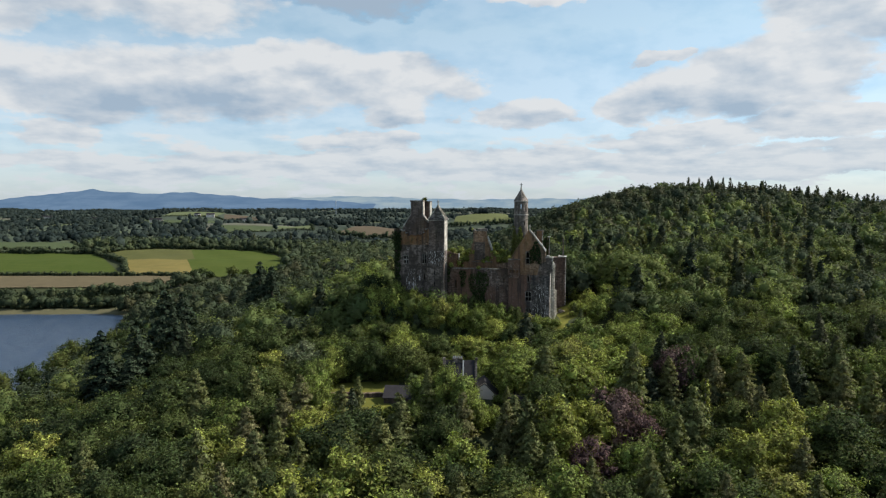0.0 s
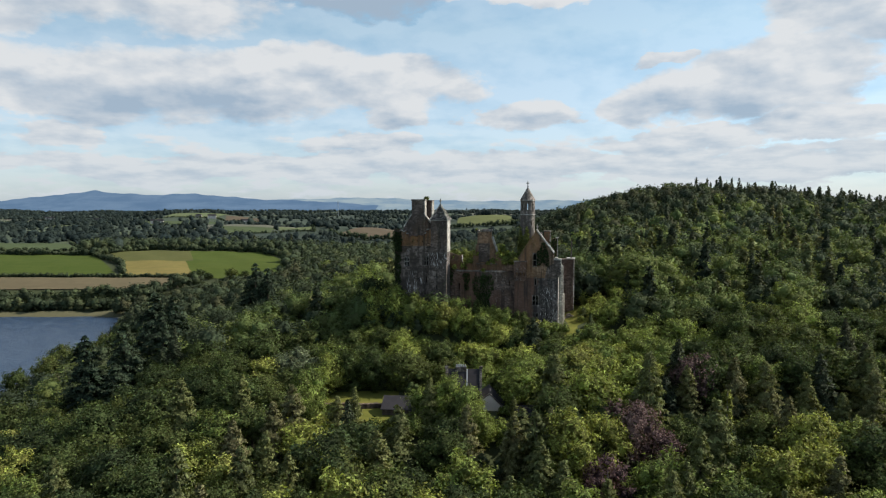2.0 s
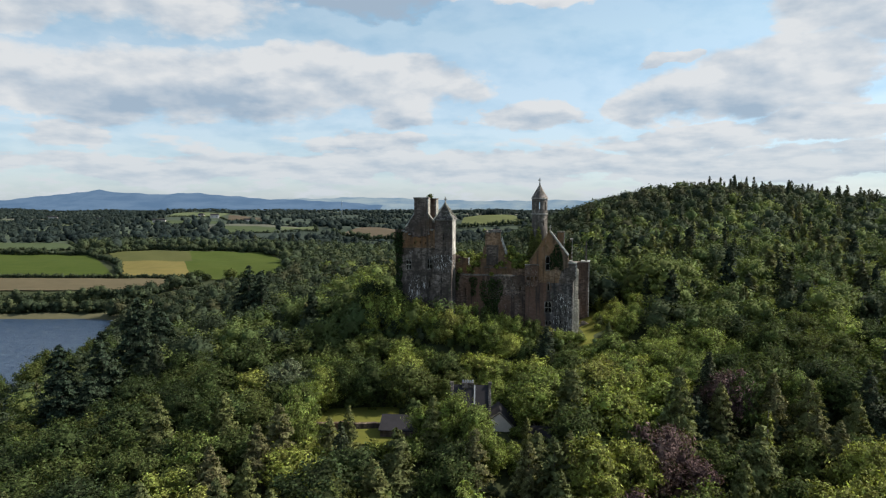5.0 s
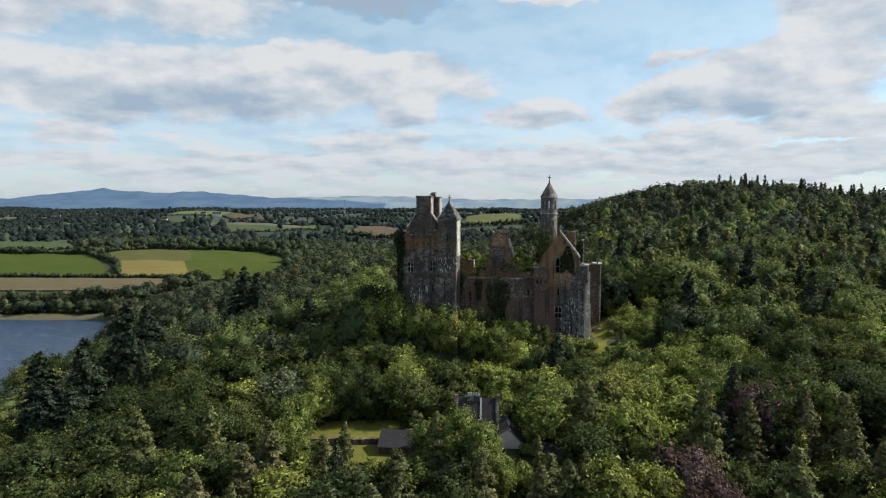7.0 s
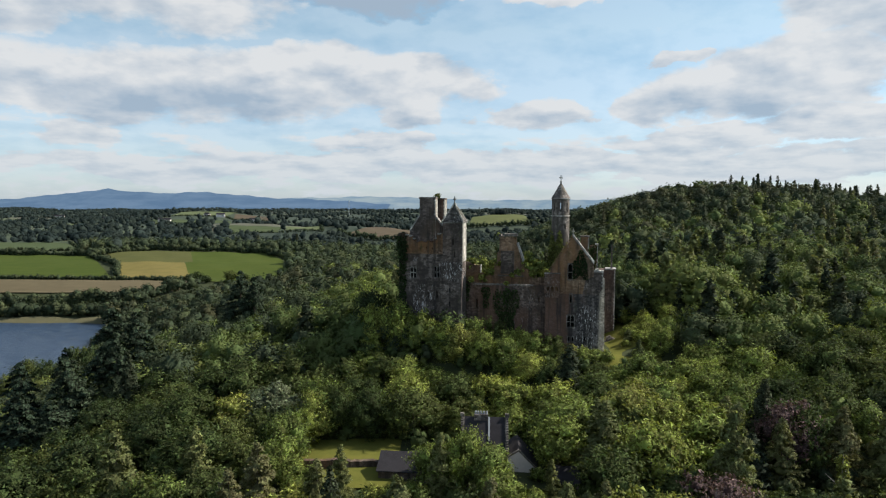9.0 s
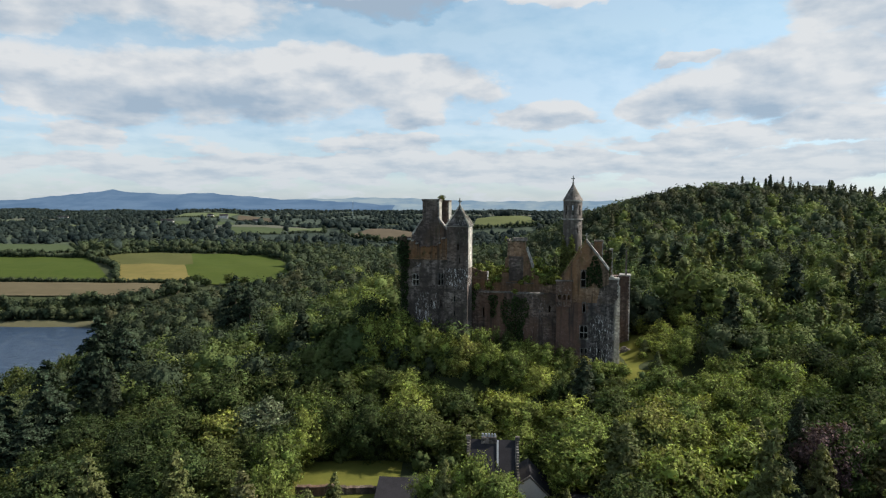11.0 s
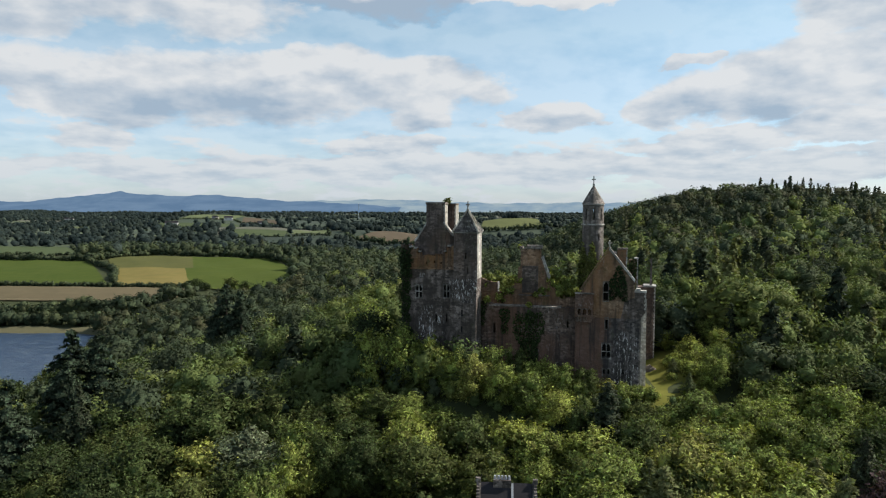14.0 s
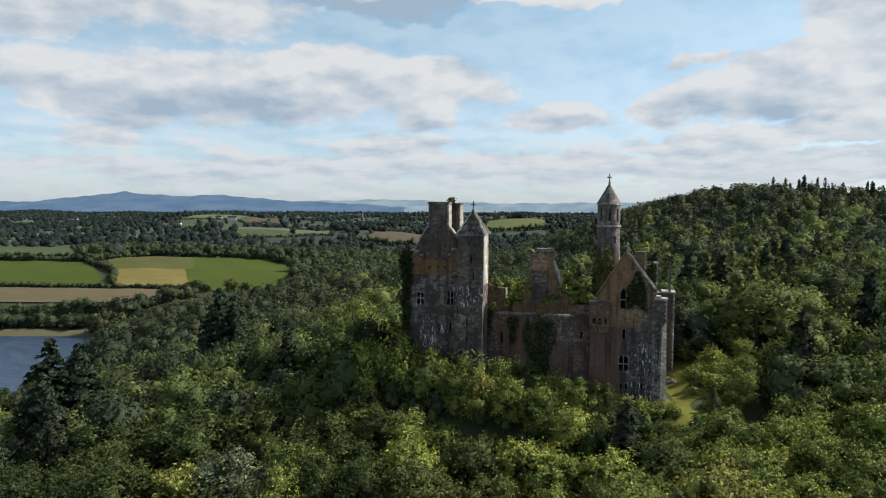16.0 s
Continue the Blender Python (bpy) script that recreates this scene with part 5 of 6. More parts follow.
def quoins(parent, x, y, z0, z1, seed, wx=0.5, wy=0.5, dirx=-1, diry=1, mat=None):
    """Dressed stones, long and short by turns, up a corner."""
    r = random.Random(seed)
    z, k = z0, 0
    while z < z1 - 0.1:
        h = min(r.uniform(0.36, 0.56), z1 - z)
        a, b = (wx, wy * 0.55) if k % 2 else (wx * 0.55, wy)
        a *= r.uniform(0.85, 1.1)
        xa, xb = sorted((x - dirx * 0.03, x + dirx * a))
        ya, yb = sorted((y - diry * 0.03, y + diry * b))
        loops("corner_stone", mat or stone_pale, [(xa, xb, ya, yb, z + 0.015, z + h - 0.015)], parent)
        z += h
        k += 1


# keep: front wall, sides, stained parapet
keep_holes = [(-45.55, -44.2, 17.9, 20.5), (-39.5, -38.3, 18.1, 20.8), (-41.3, -41.0, 12.9, 14.5), (-39.05, -38.7, 12.9, 14.7), (-42.6, -42.3, 7.0, 8.4)]
keep = part("keep_wall", wall_mesh([(-48.6, 24.0), (-37.3, 24.1)], -9, -4, -2.6, keep_holes), stone_grey, castle, "grey rubble wall with white lime runs")
bm = bmesh.new()
box(bm, -48.6, -47.2, -2.6, 9, -9, 25.0)
box(bm, -38.7, -37.3, -2.6, 9, -9, 24.05)
box(bm, -47.2, -38.7, 7.6, 9, -9, 24.0)
part("keep_side_walls", bm, stone_grey, castle)
part("keep_parapet", wall_mesh([(-47.0, 28.4), (-46.4, 28.4), (-46.35, 28.0), (-45.2, 28.2), (-45.15, 27.5), (-44.4, 27.5), (-44.35, 26.8), (-43.6, 26.7), (-39.6, 27.1), (-39.55, 27.5), (-38.9, 27.6), (-38.85, 28.6), (-37.3, 28.8)],
     24.1, -4.12, -3.0, [(-43.3, -43.0, 25.0, 25.5), (-41.6, -41.3, 25.2, 25.7), (-40.2, -39.9, 25.0, 25.5)], 0.30, 3, 0.45), stone_rust, castle, "rust-stained broken parapet")
loops("string_course", stone_brown, [(-47.4, -37.4, -4.28, -3.9, 23.95, 24.2)], castle, "pale string course")
for x0, x1, z in ((-46.9, -46.3, 28.42), (-45.9, -45.25, 28.1), (-45.0, -44.5, 27.5), (-39.4, -38.95, 27.62), (-38.7, -37.9, 28.75)):
    loops("parapet_cap", stone_pale, [(x0, x1, -4.25, -2.9, z, z + 0.28)], castle, "pale coping stone")
bm = bmesh.new()
box(bm, -48.7, -46.9, -4.2, -2.0, 24.0, 29.0)
box(bm, -48.6, -48.0, -4.1, 2.0, 25.0, 28.6)
part("corner_turret", bm, stone_rust, castle)
mullioned(castle, -45.55, -44.2, 17.9, 20.5, -4)
mullioned(castle, -39.5, -38.3, 18.1, 20.8, -4)
ivy(castle, [(-48.9, -46.6, z, z + 4.4, -4.12) for z in (0.0, 3.4, 6.8, 10.2, 13.6, 17.0, 20.4, 23.6, 24.6)] + [(-48.9, -46.2, 22.5, 27.0, -4.2), (-48.6, -45.6, 1.0, 11.0, -4.1)], 22, 0.34, 5, label="dark ivy on the keep corner")

# an added black block puts shade behind the keep windows
bm = bmesh.new()
box(bm, -47.0, -37.9, -2.55, -1.6, 6.0, 23.5)
part("dark_interior", bm, inner_shade_mat, castle)

# the crow-stepped gable with the chimney stacks
part("keep_gable", wall_mesh([(-46.4, 29.5), (-45.6, 30.6), (-44.9, 31.5), (-43.9, 33.2), (-43.8, 33.2), (-39.7, 32.9), (-39.0, 31.8), (-38.0, 30.8)], 20, -2.0, -0.8), stone_plum, castle, "sloping gable shoulders")
bm = bmesh.new()
prism(bm, [(-46.6, 29.45), (-46.2, 29.45), (-43.8, 33.05), (-43.8, 33.6)], -2.15, -0.7)
part("gable_coping", bm, stone_pale, castle, "pale stone coping")
bm = bmesh.new()
prism(bm, [(-39.7, 33.3), (-39.7, 32.75), (-38.2, 30.75), (-37.8, 30.75)], -2.15, -0.7)
part("gable_coping", bm, stone_pale, castle, "pale stone coping")
chimney = part("chimney", wall_mesh([(-43.75, 37.4), (-39.75, 37.4)], 26, -2.25, 0.2), stone_plum, castle, "tall reddish stone chimney stack")
loops("chimney_cap", stone_tower, [(-43.9, -39.6, -2.4, 0.35, 37.4, 37.85)], chimney, "pale worn cap stones")
quoins(chimney, -39.75, -2.25, 33.0, 37.4, 8, 0.3, 0.4)
chimney_b = part("chimney", wall_mesh([(-40.3, 37.35), (-38.2, 37.35)], 24, 0.9, 3.6), stone_red, castle, "second chimney stack behind the first")
loops("chimney_cap", stone_tower, [(-40.4, -38.1, 0.8, 3.7, 37.35, 37.6)], chimney_b)
quoins(chimney_b, -38.2, 0.9, 31.5, 37.35, 9, 0.28, 0.4)
# thin pale strips put sunlight into the chimneys' side faces
loops("limed_face", lime_and_sun_mat, [(-39.77, -39.70, -2.2, 0.15, 27.0, 37.3)], chimney, "limed side face coloured paler for sunlight")
loops("limed_face", lime_and_sun_mat, [(-38.22, -38.15, 0.95, 3.55, 25.0, 37.2)], chimney_b, "limed side face coloured paler for sunlight")
tuft(castle, -39.9, 0.6, 37.3, 0.8, 1.5, 91, 160, 0.24, "small windswept bush on the chimney top", tower_ivy_mat)

# stair turret with its stone pyramid
turret = part("stair_turret", wall_mesh([(-37.2, 31.7), (-32.3, 31.7)], 20.5, -5.0, -0.4,
      [(-34.8, -34.5, 26.2, 27.6), (-34.35, -34.1, 23.2, 24.6)]), stone_plum, castle, "tall square stair turret")
bm = bmesh.new()
prism(bm, [(-37.75, -9), (-32.4, -9), (-32.4, 18.1), (-37.75, 18.1)], -5.45, -0.1)
v = [bm.verts.new(p) for p in ((-37.75, -5.45, 18.1), (-32.4, -5.45, 18.1), (-32.4, -0.1, 18.1), (-37.75, -0.1, 18.1), (-37.2, -5.02, 22.2), (-32.3, -5.02, 22.2), (-32.3, -0.4, 22.2), (-37.2, -0.4, 22.2))]
for f in ((0, 1, 5, 4), (1, 2, 6, 5), (2, 3, 7, 6), (3, 0, 4, 7)):
    bm.faces.new([v[i] for i in f])
part("turret_base", bm, stone_grey, turret, "wider lower stage")
bm = bmesh.new()
for i in range(9):
    t0, t1 = i / 9, (i + 1) / 9
    hw, hd, z = 2.75 * (1 - t0), 2.6 * (1 - t0), 31.7 + 4.6 * t0
    box(bm, -34.75 - hw, -34.75 + hw, -2.7 - hd, -2.7 + hd, z, z + 4.6 / 9 + 0.001, 2.6 / 9 * 0.92)
part("turret_roof", bm, roof_stone, turret, "stone-slated pyramid roof with pale hips")
for sx, sy in ((-1, -1), (1, -1), (1, 1), (-1, 1)):
    a = Vector((-34.75 + sx * 2.75, -2.7 + sy * 2.6, 31.75))
    b = Vector((-34.75, -2.7, 36.35))
    n = 12
    for i in range(n):
        p = a.lerp(b, (i + 0.5) / n)
        loops("hip_stone", lime_and_sun_mat, [(p.x - 0.16, p.x + 0.16, p.y - 0.16, p.y + 0.16, p.z - 0.2, p.z + 0.2)], turret)
bm = bmesh.new()
cross_finial(bm, -34.75, -2.7, 36.1, 1.9, 0.12)
part("finial", bm, stone_pale, turret, "stone cross finial")
# this pale strip carries the sunlight on the turret's side
loops("limed_face", lime_and_sun_mat, [(-32.36, -32.26, -4.97, -0.42, 22.2, 31.5)], turret, "limed side face coloured paler for sunlight")
quoins(turret, -32.3, -5.0, 20.5, 31.7, 4, 0.40, 0.7, mat=stone_tower)
loops("eaves", stone_pale, [(-37.4, -32.1, -5.2, -0.2, 31.55, 31.75)], turret)
for x, z0, z1, y in ((-34.65, 26.2, 27.6, -5.03), (-34.22, 23.2, 24.6, -5.03), (-35.3, 14.6, 15.9, -5.48), (-35.33, 11.3, 12.5, -5.48)):
    bm = bmesh.new()
    box(bm, x - 0.32, x - 0.16, y, y + 0.25, z0 - 0.1, z1)
    box(bm, x + 0.16, x + 0.32, y, y + 0.25, z0 - 0.1, z1)
    box(bm, x - 0.32, x + 0.32, y, y + 0.25, z1, z1 + 0.18)
    bmesh.ops.remove_doubles(bm, verts=bm.verts, dist=0.002)
    part("slit_frame", bm, stone_plum, turret)
# solid black boxes stand in for the shade inside the slits
for x, z0, z1, y in ((-35.3, 14.6, 15.9, -5.5), (-35.33, 11.3, 12.5, -5.5)):
    loops("slit_recess", inner_shade_mat, [(x - 0.16, x + 0.16, y + 0.02, y + 0.2, z0, z1)], turret)

# curtain wall between keep and hall
cur_holes = [(-29.9, -29.5, 10.2, 12.4), (-24.6, -24.2, 11.5, 13.6), (-19.6, -19.3, 11.0, 12.6), (-20.3, -19.6, 3.0, 4.6), (-14.6, -14.2, 12.0, 13.4)]
part("curtain_wall", wall_mesh([(-33, 17.4), (-31.2, 16.6), (-29, 16.0), (-12.5, 16.2)], -9, 1.0, 2.4, cur_holes, 0.18, 12), stone_red, castle, "dark stained curtain wall")
bm = wall_mesh([(-30.8, 16.25), (-15.8, 16.3)], 16.02, 0.82, 2.6, (), 0.07, 23, 0.7)
part("wall_ledge", bm, stone_tower, castle, "worn pale projecting ledge")
part("inner_wall", wall_mesh([(-33.2, 21.5), (-32.0, 21.2), (-30.9, 20.4), (-30.85, 19.4), (-30.5, 18.8), (-29.7, 18.6), (-27.8, 18.5), (-26.0, 18.3), (-13, 18.0), (-11, 18.6)], 0, 4.4, 5.6, (), 0.3, 15), stone_brown, castle, "rust-stained broken inner wall")
loops("merlon", stone_brown, [(-30.9, -29.6, 4.5, 5.6, 18.0, 20.6)], castle)
loops("merlon_edge", stone_pale, [(-29.62, -29.4, 4.45, 5.5, 18.4, 20.7)], castle)
gab = part("inner_gable", wall_mesh([(-26.8, 18.2), (-26.75, 19.6), (-26.0, 19.7), (-25.95, 21.3), (-25.3, 21.6), (-25.2, 24.0), (-24.7, 24.2), (-24.6, 27.9), (-20.5, 28.0), (-20.4, 26.0), (-19.8, 25.6), (-19.75, 23.8), (-19.2, 23.4), (-19.1, 21.6), (-18.3, 21.2), (-18.2, 19.8), (-17.2, 19.4), (-17.1, 18.3)], 17.5, 4.2, 5.8, (), 0.40, 19, 0.35),
     stone_brown, castle, "ragged gable with a broad stack")
loops("stack_face", stone_grey, [(-24.3, -20.9, 4.02, 4.3, 18.6, 24.4)], gab, "grey infilled stack face")
loops("stack_cap", stone_tower, [(-24.9, -24.2, 4.1, 5.9, 28.0, 28.5), (-23.4, -20.15, 4.1, 5.9, 28.05, 28.75), (-24.0, -23.6, 4.1, 5.9, 28.0, 28.2)], gab, "pale cap stones")
loops("stack_ledge", stone_tower, [(-25.0, -18.4, 3.95, 4.5, 18.0, 18.25)], gab)
bm = bmesh.new()
prism(bm, [(-20.3, 26.3), (-20.0, 26.6), (-18.4, 22.0), (-18.7, 21.4)], 4.1, 5.9)
part("gable_coping", bm, stone_pale, gab)
ivy(castle, [(-25.0, -19.8, 3.0, 15.8, 0.95), (-28.4, -26.6, 10.5, 15.9, 0.95), (-21.8, -20.6, 1, 9, 0.95), (-33.0, -31.5, 12, 17.5, 0.95)], 24, 0.32, 25, label="dark ivy on the curtain wall")
for k, (x, y, z, r, h) in enumerate([(-32.0, 6.5, 18.5, 1.6, 3.4), (-30.0, 8, 17.5, 2.0, 4.0), (-27.6, 8, 16.5, 1.8, 4.6), (-17.6, 7.5, 16.0, 1.9, 7.6), (-15.4, 8.5, 15.2, 2.0, 6.4), (-13.6, 7.5, 14.8, 1.8, 6.0), (-19.5, 9, 17.0, 2.0, 5.6),
        (-26.0, 4.6, 20.0, 0.7, 2.2), (-18.4, 4.8, 18.4, 0.8, 2.6), (-31.4, 1.6, 16.3, 0.7, 1.2), (-14.0, 4.8, 18.0, 0.9, 1.4), (-25.0, 4.8, 27.9, 0.35, 0.9), (-31.6, 2.2, 16.6, 0.6, 1.2), (-28.0, 4.6, 18.2, 0.8, 1.3), (-21.4, 3.8, 17.8, 0.5, 0.9), (-33.4, 7.0, 17.0, 1.2, 3.0), (-26.8, 4.0, 18.0, 0.9, 1.7), (-24.6, 4.0, 20.6, 0.4, 1.0), (-20.0, 4.0, 18.3, 0.8, 1.4), (-18.8, 4.4, 20.6, 0.5, 1.3), (-16.2, 4.4, 17.6, 1.0, 2.0), (-22.5, 1.2, 15.9, 0.6, 0.8), (-29.0, 4.0, 16.2, 1.0, 2.2), (-12.6, 2.4, 18.6, 0.7, 1.3)]):
    tuft(castle, x, y, z, r * 1.25, h * 1.15, 200 + k, 420 if r > 1 else 130, 0.38 if r > 1 else 0.3)

# hall gable
g_holes = [(-7.35, -6.45, 18.1, 21.9), (-6.88, -6.4, 12.4, 14.6), (-7.42, -5.78, 6.4, 9.4), (-7.2, -6.78, 2.8, 4.1), (-6.3, -5.85, 2.85, 4.15), (-3.45, -3.05, 3.0, 4.2)]
hall = part("hall_gable", wall_mesh([(-12.8, 19.0), (-11.8, 19.6), (-11.6, 20.2), (-6.4, 28.5), (-1.35, 22.0), (-1.3, 19.9), (-0.05, 19.8)], 14.6, 0.0, 1.3, [h for h in g_holes if h[2] > 14.6]), stone_brown, castle, "brown stained gable wall")
part("hall_front", wall_mesh([(-12.8, 14.6), (0.0, 14.6)], -9, 0.0, 1.5, [h for h in g_holes if h[2] < 14.6]), stone_hall, castle, "grey front wall streaked white with lime")
bm = bmesh.new()
prism(bm, [(-3.9, 14.6), (0.0, 14.6), (0.0, 19.5), (-1.2, 19.0), (-3.2, 18.0)], -0.06, 0.05)
part("patched_stone", bm, stone_grey, castle, "grey stone facing below the gable")
n = 18
for i in range(n):
    bm = bmesh.new()
    t0, t1 = i / n, (i + 1) / n
    xa, za = -6.4 + 5.1 * t0, 28.5 - 6.5 * t0
    xb, zb = -6.4 + 5.1 * t1, 28.5 - 6.5 * t1
    prism(bm, [(xa + 0.02, za - 0.1), (xa + 0.1, za + 0.5), (xb + 0.04, zb + 0.5), (xb - 0.02, zb - 0.1)], -0.35, 1.5)
    part("coping_stone", bm, stone_pale, hall)
bm = bmesh.new()
prism(bm, [(-11.9, 20.0), (-6.5, 28.6), (-6.5, 28.95), (-12.05, 20.2)], -0.1, 1.4)
part("coping", bm, stone_brown, hall)
bm = bmesh.new()
cross_finial(bm, -6.3, 0.5, 28.6, 1.7, 0.12)
part("finial", bm, stone_pale, hall, "stone finial")
bm = bmesh.new()
prism(bm, [(-1.25, 16.0), (0.0, 14.9), (0.85, 16.1), (0.85, 20.0), (-1.25, 20.0)], -0.1, 1.6)
part("kneeler", bm, stone_grey, hall, "corbelled gable shoulder")
loops("kneeler_cap", stone_pale, [(-1.35, 1.0, -0.22, 1.75, 20.0, 20.35), (-1.0, -0.2, -0.1, 1.4, 20.3, 20.75)], hall)
quoins(hall, 0.85, -0.1, 16.1, 20.0, 31, 0.3, 0.5)
quoins(hall, 0.0, 0.0, -1.0, 14.7, 32, 0.4, 0.6, mat=stone_tower)
mullioned(hall, -7.35, -6.45, 18.1, 21.9, 0.0, 1, 0.45, True, "tall pale lancet window")
mullioned(hall, -7.42, -5.78, 6.4, 9.4, 0.0, 2, 0.45, True, "traceried two-light window")
mullioned(hall, -6.88, -6.4, 12.4, 14.6, 0.0, 1, 0, False, "small slit window")
mullioned(hall, -7.2, -6.78, 2.8, 4.1, 0.0, 1, 0, False)
mullioned(hall, -6.3, -5.85, 2.85, 4.15, 0.0, 1, 0, False)
ivy(hall, [(-6.2, -2.8, 18.4, 24.2, -0.02)], 36, 0.32, 41, label="dark ivy patch on the gable")
# added black blocks put shade behind the hall and oriel openings
bm = bmesh.new()
box(bm, -9.0, -3.0, 1.55, 2.6, 0.0, 14.0)
box(bm, -12.3, -9.6, 0.05, 0.6, 14.9, 17.0)
box(bm, -8.2, -5.6, 1.35, 1.9, 17.6, 22.4)
part("dark_interior", bm, inner_shade_mat, castle)
oriel = part("oriel", wall_mesh([(-12.9, 19.4), (-9.3, 19.5)], 14.7, -0.9, 0.0, [(-12.35, -11.75, 15.2, 16.5), (-11.3, -10.65, 15.2, 16.5), (-10.3, -9.65, 15.2, 16.5)]), stone_red, castle, "projecting bay with three small arches")
loops("oriel_cap", stone_tower, [(-13.0, -9.2, -1.05, 0.3, 19.4, 19.62)], oriel)
bm = bmesh.new()
for x in (-12.05, -10.98, -9.98):
    prism(bm, [(x - 0.34, 16.5), (x - 0.34, 16.15), (x, 16.48), (x + 0.34, 16.15), (x + 0.34, 16.5)], -0.93, -0.6)
part("arch_heads", bm, frame_stone, oriel)
bm = bmesh.new()
prism(bm, [(-12.9, 14.7), (-9.3, 14.7), (-9.6, 13.6), (-12.6, 13.6)], -0.5, 0.05)
part("corbel", bm, stone_red, oriel)

# hall side walls, buttresses and the far tower
def side_wall(name, x0, x1, pts, z0, mat, label=""):
    """A wall along y; pts are (y, z) of its top."""
    bm = bmesh.new()
    outline = [(pts[0][0], z0)] + pts + [(pts[-1][0], z0)]
    a = [bm.verts.new((x0, y, z)) for y, z in outline]
    b = [bm.verts.new((x1, y, z)) for y, z in outline]
    k = len(outline)
    bm.faces.new(a)
    bm.faces.new(b[::-1])
    for i in range(k):
        bm.faces.new((a[i], b[i], b[(i + 1) % k], a[(i + 1) % k]))
    return part(name, bm, mat, castle, label)


# pale stone puts extra sunlight into the side wall and its buttresses
side_wall("hall_side_wall", -1.3, 0.0, [(1.5, 18.5), (4, 17.5), (5, 15.0), (9, 14.5), (11, 12.0), (16, 12.6), (17, 10.5), (22, 11)], -9, lime_and_sun_mat, "sunlit ruined side wall")
side_wall("hall_left_wall", -12.8, -11.6, [(1.3, 19.5), (8, 18.5), (22, 17.0)], -9, stone_brown)
side_wall("keep_court_wall", -38.2, -37.2, [(9, 16), (22, 12)], -9, stone_grey)
part("back_wall", wall_mesh([(-48, 12), (-30, 10.5), (-12, 13), (0, 11)], -9, 22, 23.2, (), 0.5, 66), stone_grey, castle)
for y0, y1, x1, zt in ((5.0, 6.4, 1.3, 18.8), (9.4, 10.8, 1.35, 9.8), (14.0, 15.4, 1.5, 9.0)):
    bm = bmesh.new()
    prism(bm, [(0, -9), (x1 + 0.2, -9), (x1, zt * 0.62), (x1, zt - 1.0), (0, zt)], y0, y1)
    part("buttress", bm, lime_and_sun_mat, castle, "sunlit stone buttress")
stack = part("side_stack", wall_mesh([(-2.4, 25.8), (-0.5, 26.1)], 14, 7.4, 8.4), stone_brown, castle, "ivy-grown stack on the side wall")
loops("stack_cap", stone_pale, [(-1.2, -0.35, 7.3, 8.5, 26.1, 26.35)], stack)
quoins(stack, -0.5, 7.4, 15.0, 26.1, 51, 0.28, 0.3)
ivy(stack, [(-2.5, -0.75, 19.5, 26.2, 7.35)], 30, 0.32, 43)
stack = part("side_stack", wall_mesh([(-4.7, 27.9), (-2.7, 28.0)], 14, 7.4, 8.6), stone_brown, castle, "broad brown stack behind the gable")
loops("stack_cap", stone_tower, [(-4.8, -2.6, 7.3, 8.7, 28.0, 28.3)], stack)
quoins(stack, -2.7, 7.4, 18.0, 27.9, 53, 0.28, 0.3)
bm = bmesh.new()
box(bm, -5.5, -4.9, 3.4, 4.0, 20, 27.6)
box(bm, -5.55, -4.85, 3.35, 4.05, 27.6, 27.9, 0.15)
part("slender_stack", bm, stone_tower, castle)
far = part("far_tower", wall_mesh([(-2.0, 18.0), (4.2, 18.3)], -9, 24.5, 28.5), stone_red, castle, "far square tower of the ruin")
loops("far_tower_cap", stone_pale, [(1.6, 4.4, 24.3, 28.7, 18.2, 18.5)], far)
quoins(far, 4.2, 24.5, -0.5, 18.2, 61, 0.3, 0.6)
bm = bmesh.new()
box(bm, 2.95, 3.45, 25.0, 25.5, 18.4, 24.9, 0.08)
part("pinnacle", bm, stone_tower, far, "slender broken pinnacle")


# round tower
def ring_wall(bm, cx, cy, r_out, r_in, z0, z1, holes=(), n=36, r_top=None):
    """A round wall; holes are (angle, half width in steps, z0, z1)."""
    r_top = r_out if r_top is None else r_top
    for i in range(n):
        a0, a1 = 2 * math.pi * i / n, 2 * math.pi * (i + 1) / n
        cuts = sorted((h[2], h[3]) for h in holes if i in h[0])
        spans, z = [], z0
        for c0, c1 in cuts:
            spans.append((z, c0))
            z = c1
        spans.append((z, z1))
        for za, zb in spans:
            ra = r_out + (r_top - r_out) * (za - z0) / (z1 - z0)
            rb = r_out + (r_top - r_out) * (zb - z0) / (z1 - z0)
            v = [bm.verts.new((cx + r * math.cos(a), cy + r * math.sin(a), z)) for z, ro in ((za, ra), (zb, rb)) for r in (ro, r_in) for a in (a0, a1)]
            for f in ((0, 1, 5, 4), (2, 6, 7, 3), (4, 5, 7, 6), (0, 2, 3, 1), (0, 4, 6, 2), (1, 3, 7, 5)):
                bm.faces.new([v[j] for j in f])
    bmesh.ops.remove_doubles(bm, verts=bm.verts, dist=0.002)


TX, TY = -9.85, 9.0
bm = bmesh.new()
ring_wall(bm, TX, TY, 2.4, 1.5, -9, 33.1, [({30}, 0, 29.8, 31.2)], 36, 2.2)
round_tower = part("round_tower", bm, stone_tower, castle, "tall slender round stone tower")
bm = bmesh.new()
ring_wall(bm, TX, TY, 2.2, 1.6, 33.3, 37.5, [({(54 + 9 * i + j) % 72 for i in range(8) for j in (0, 1)}, 0, 34.2, 36.5)], 72)
part("belfry", bm, stone_tower, round_tower, "belfry with small arched openings")
bm = bmesh.new()
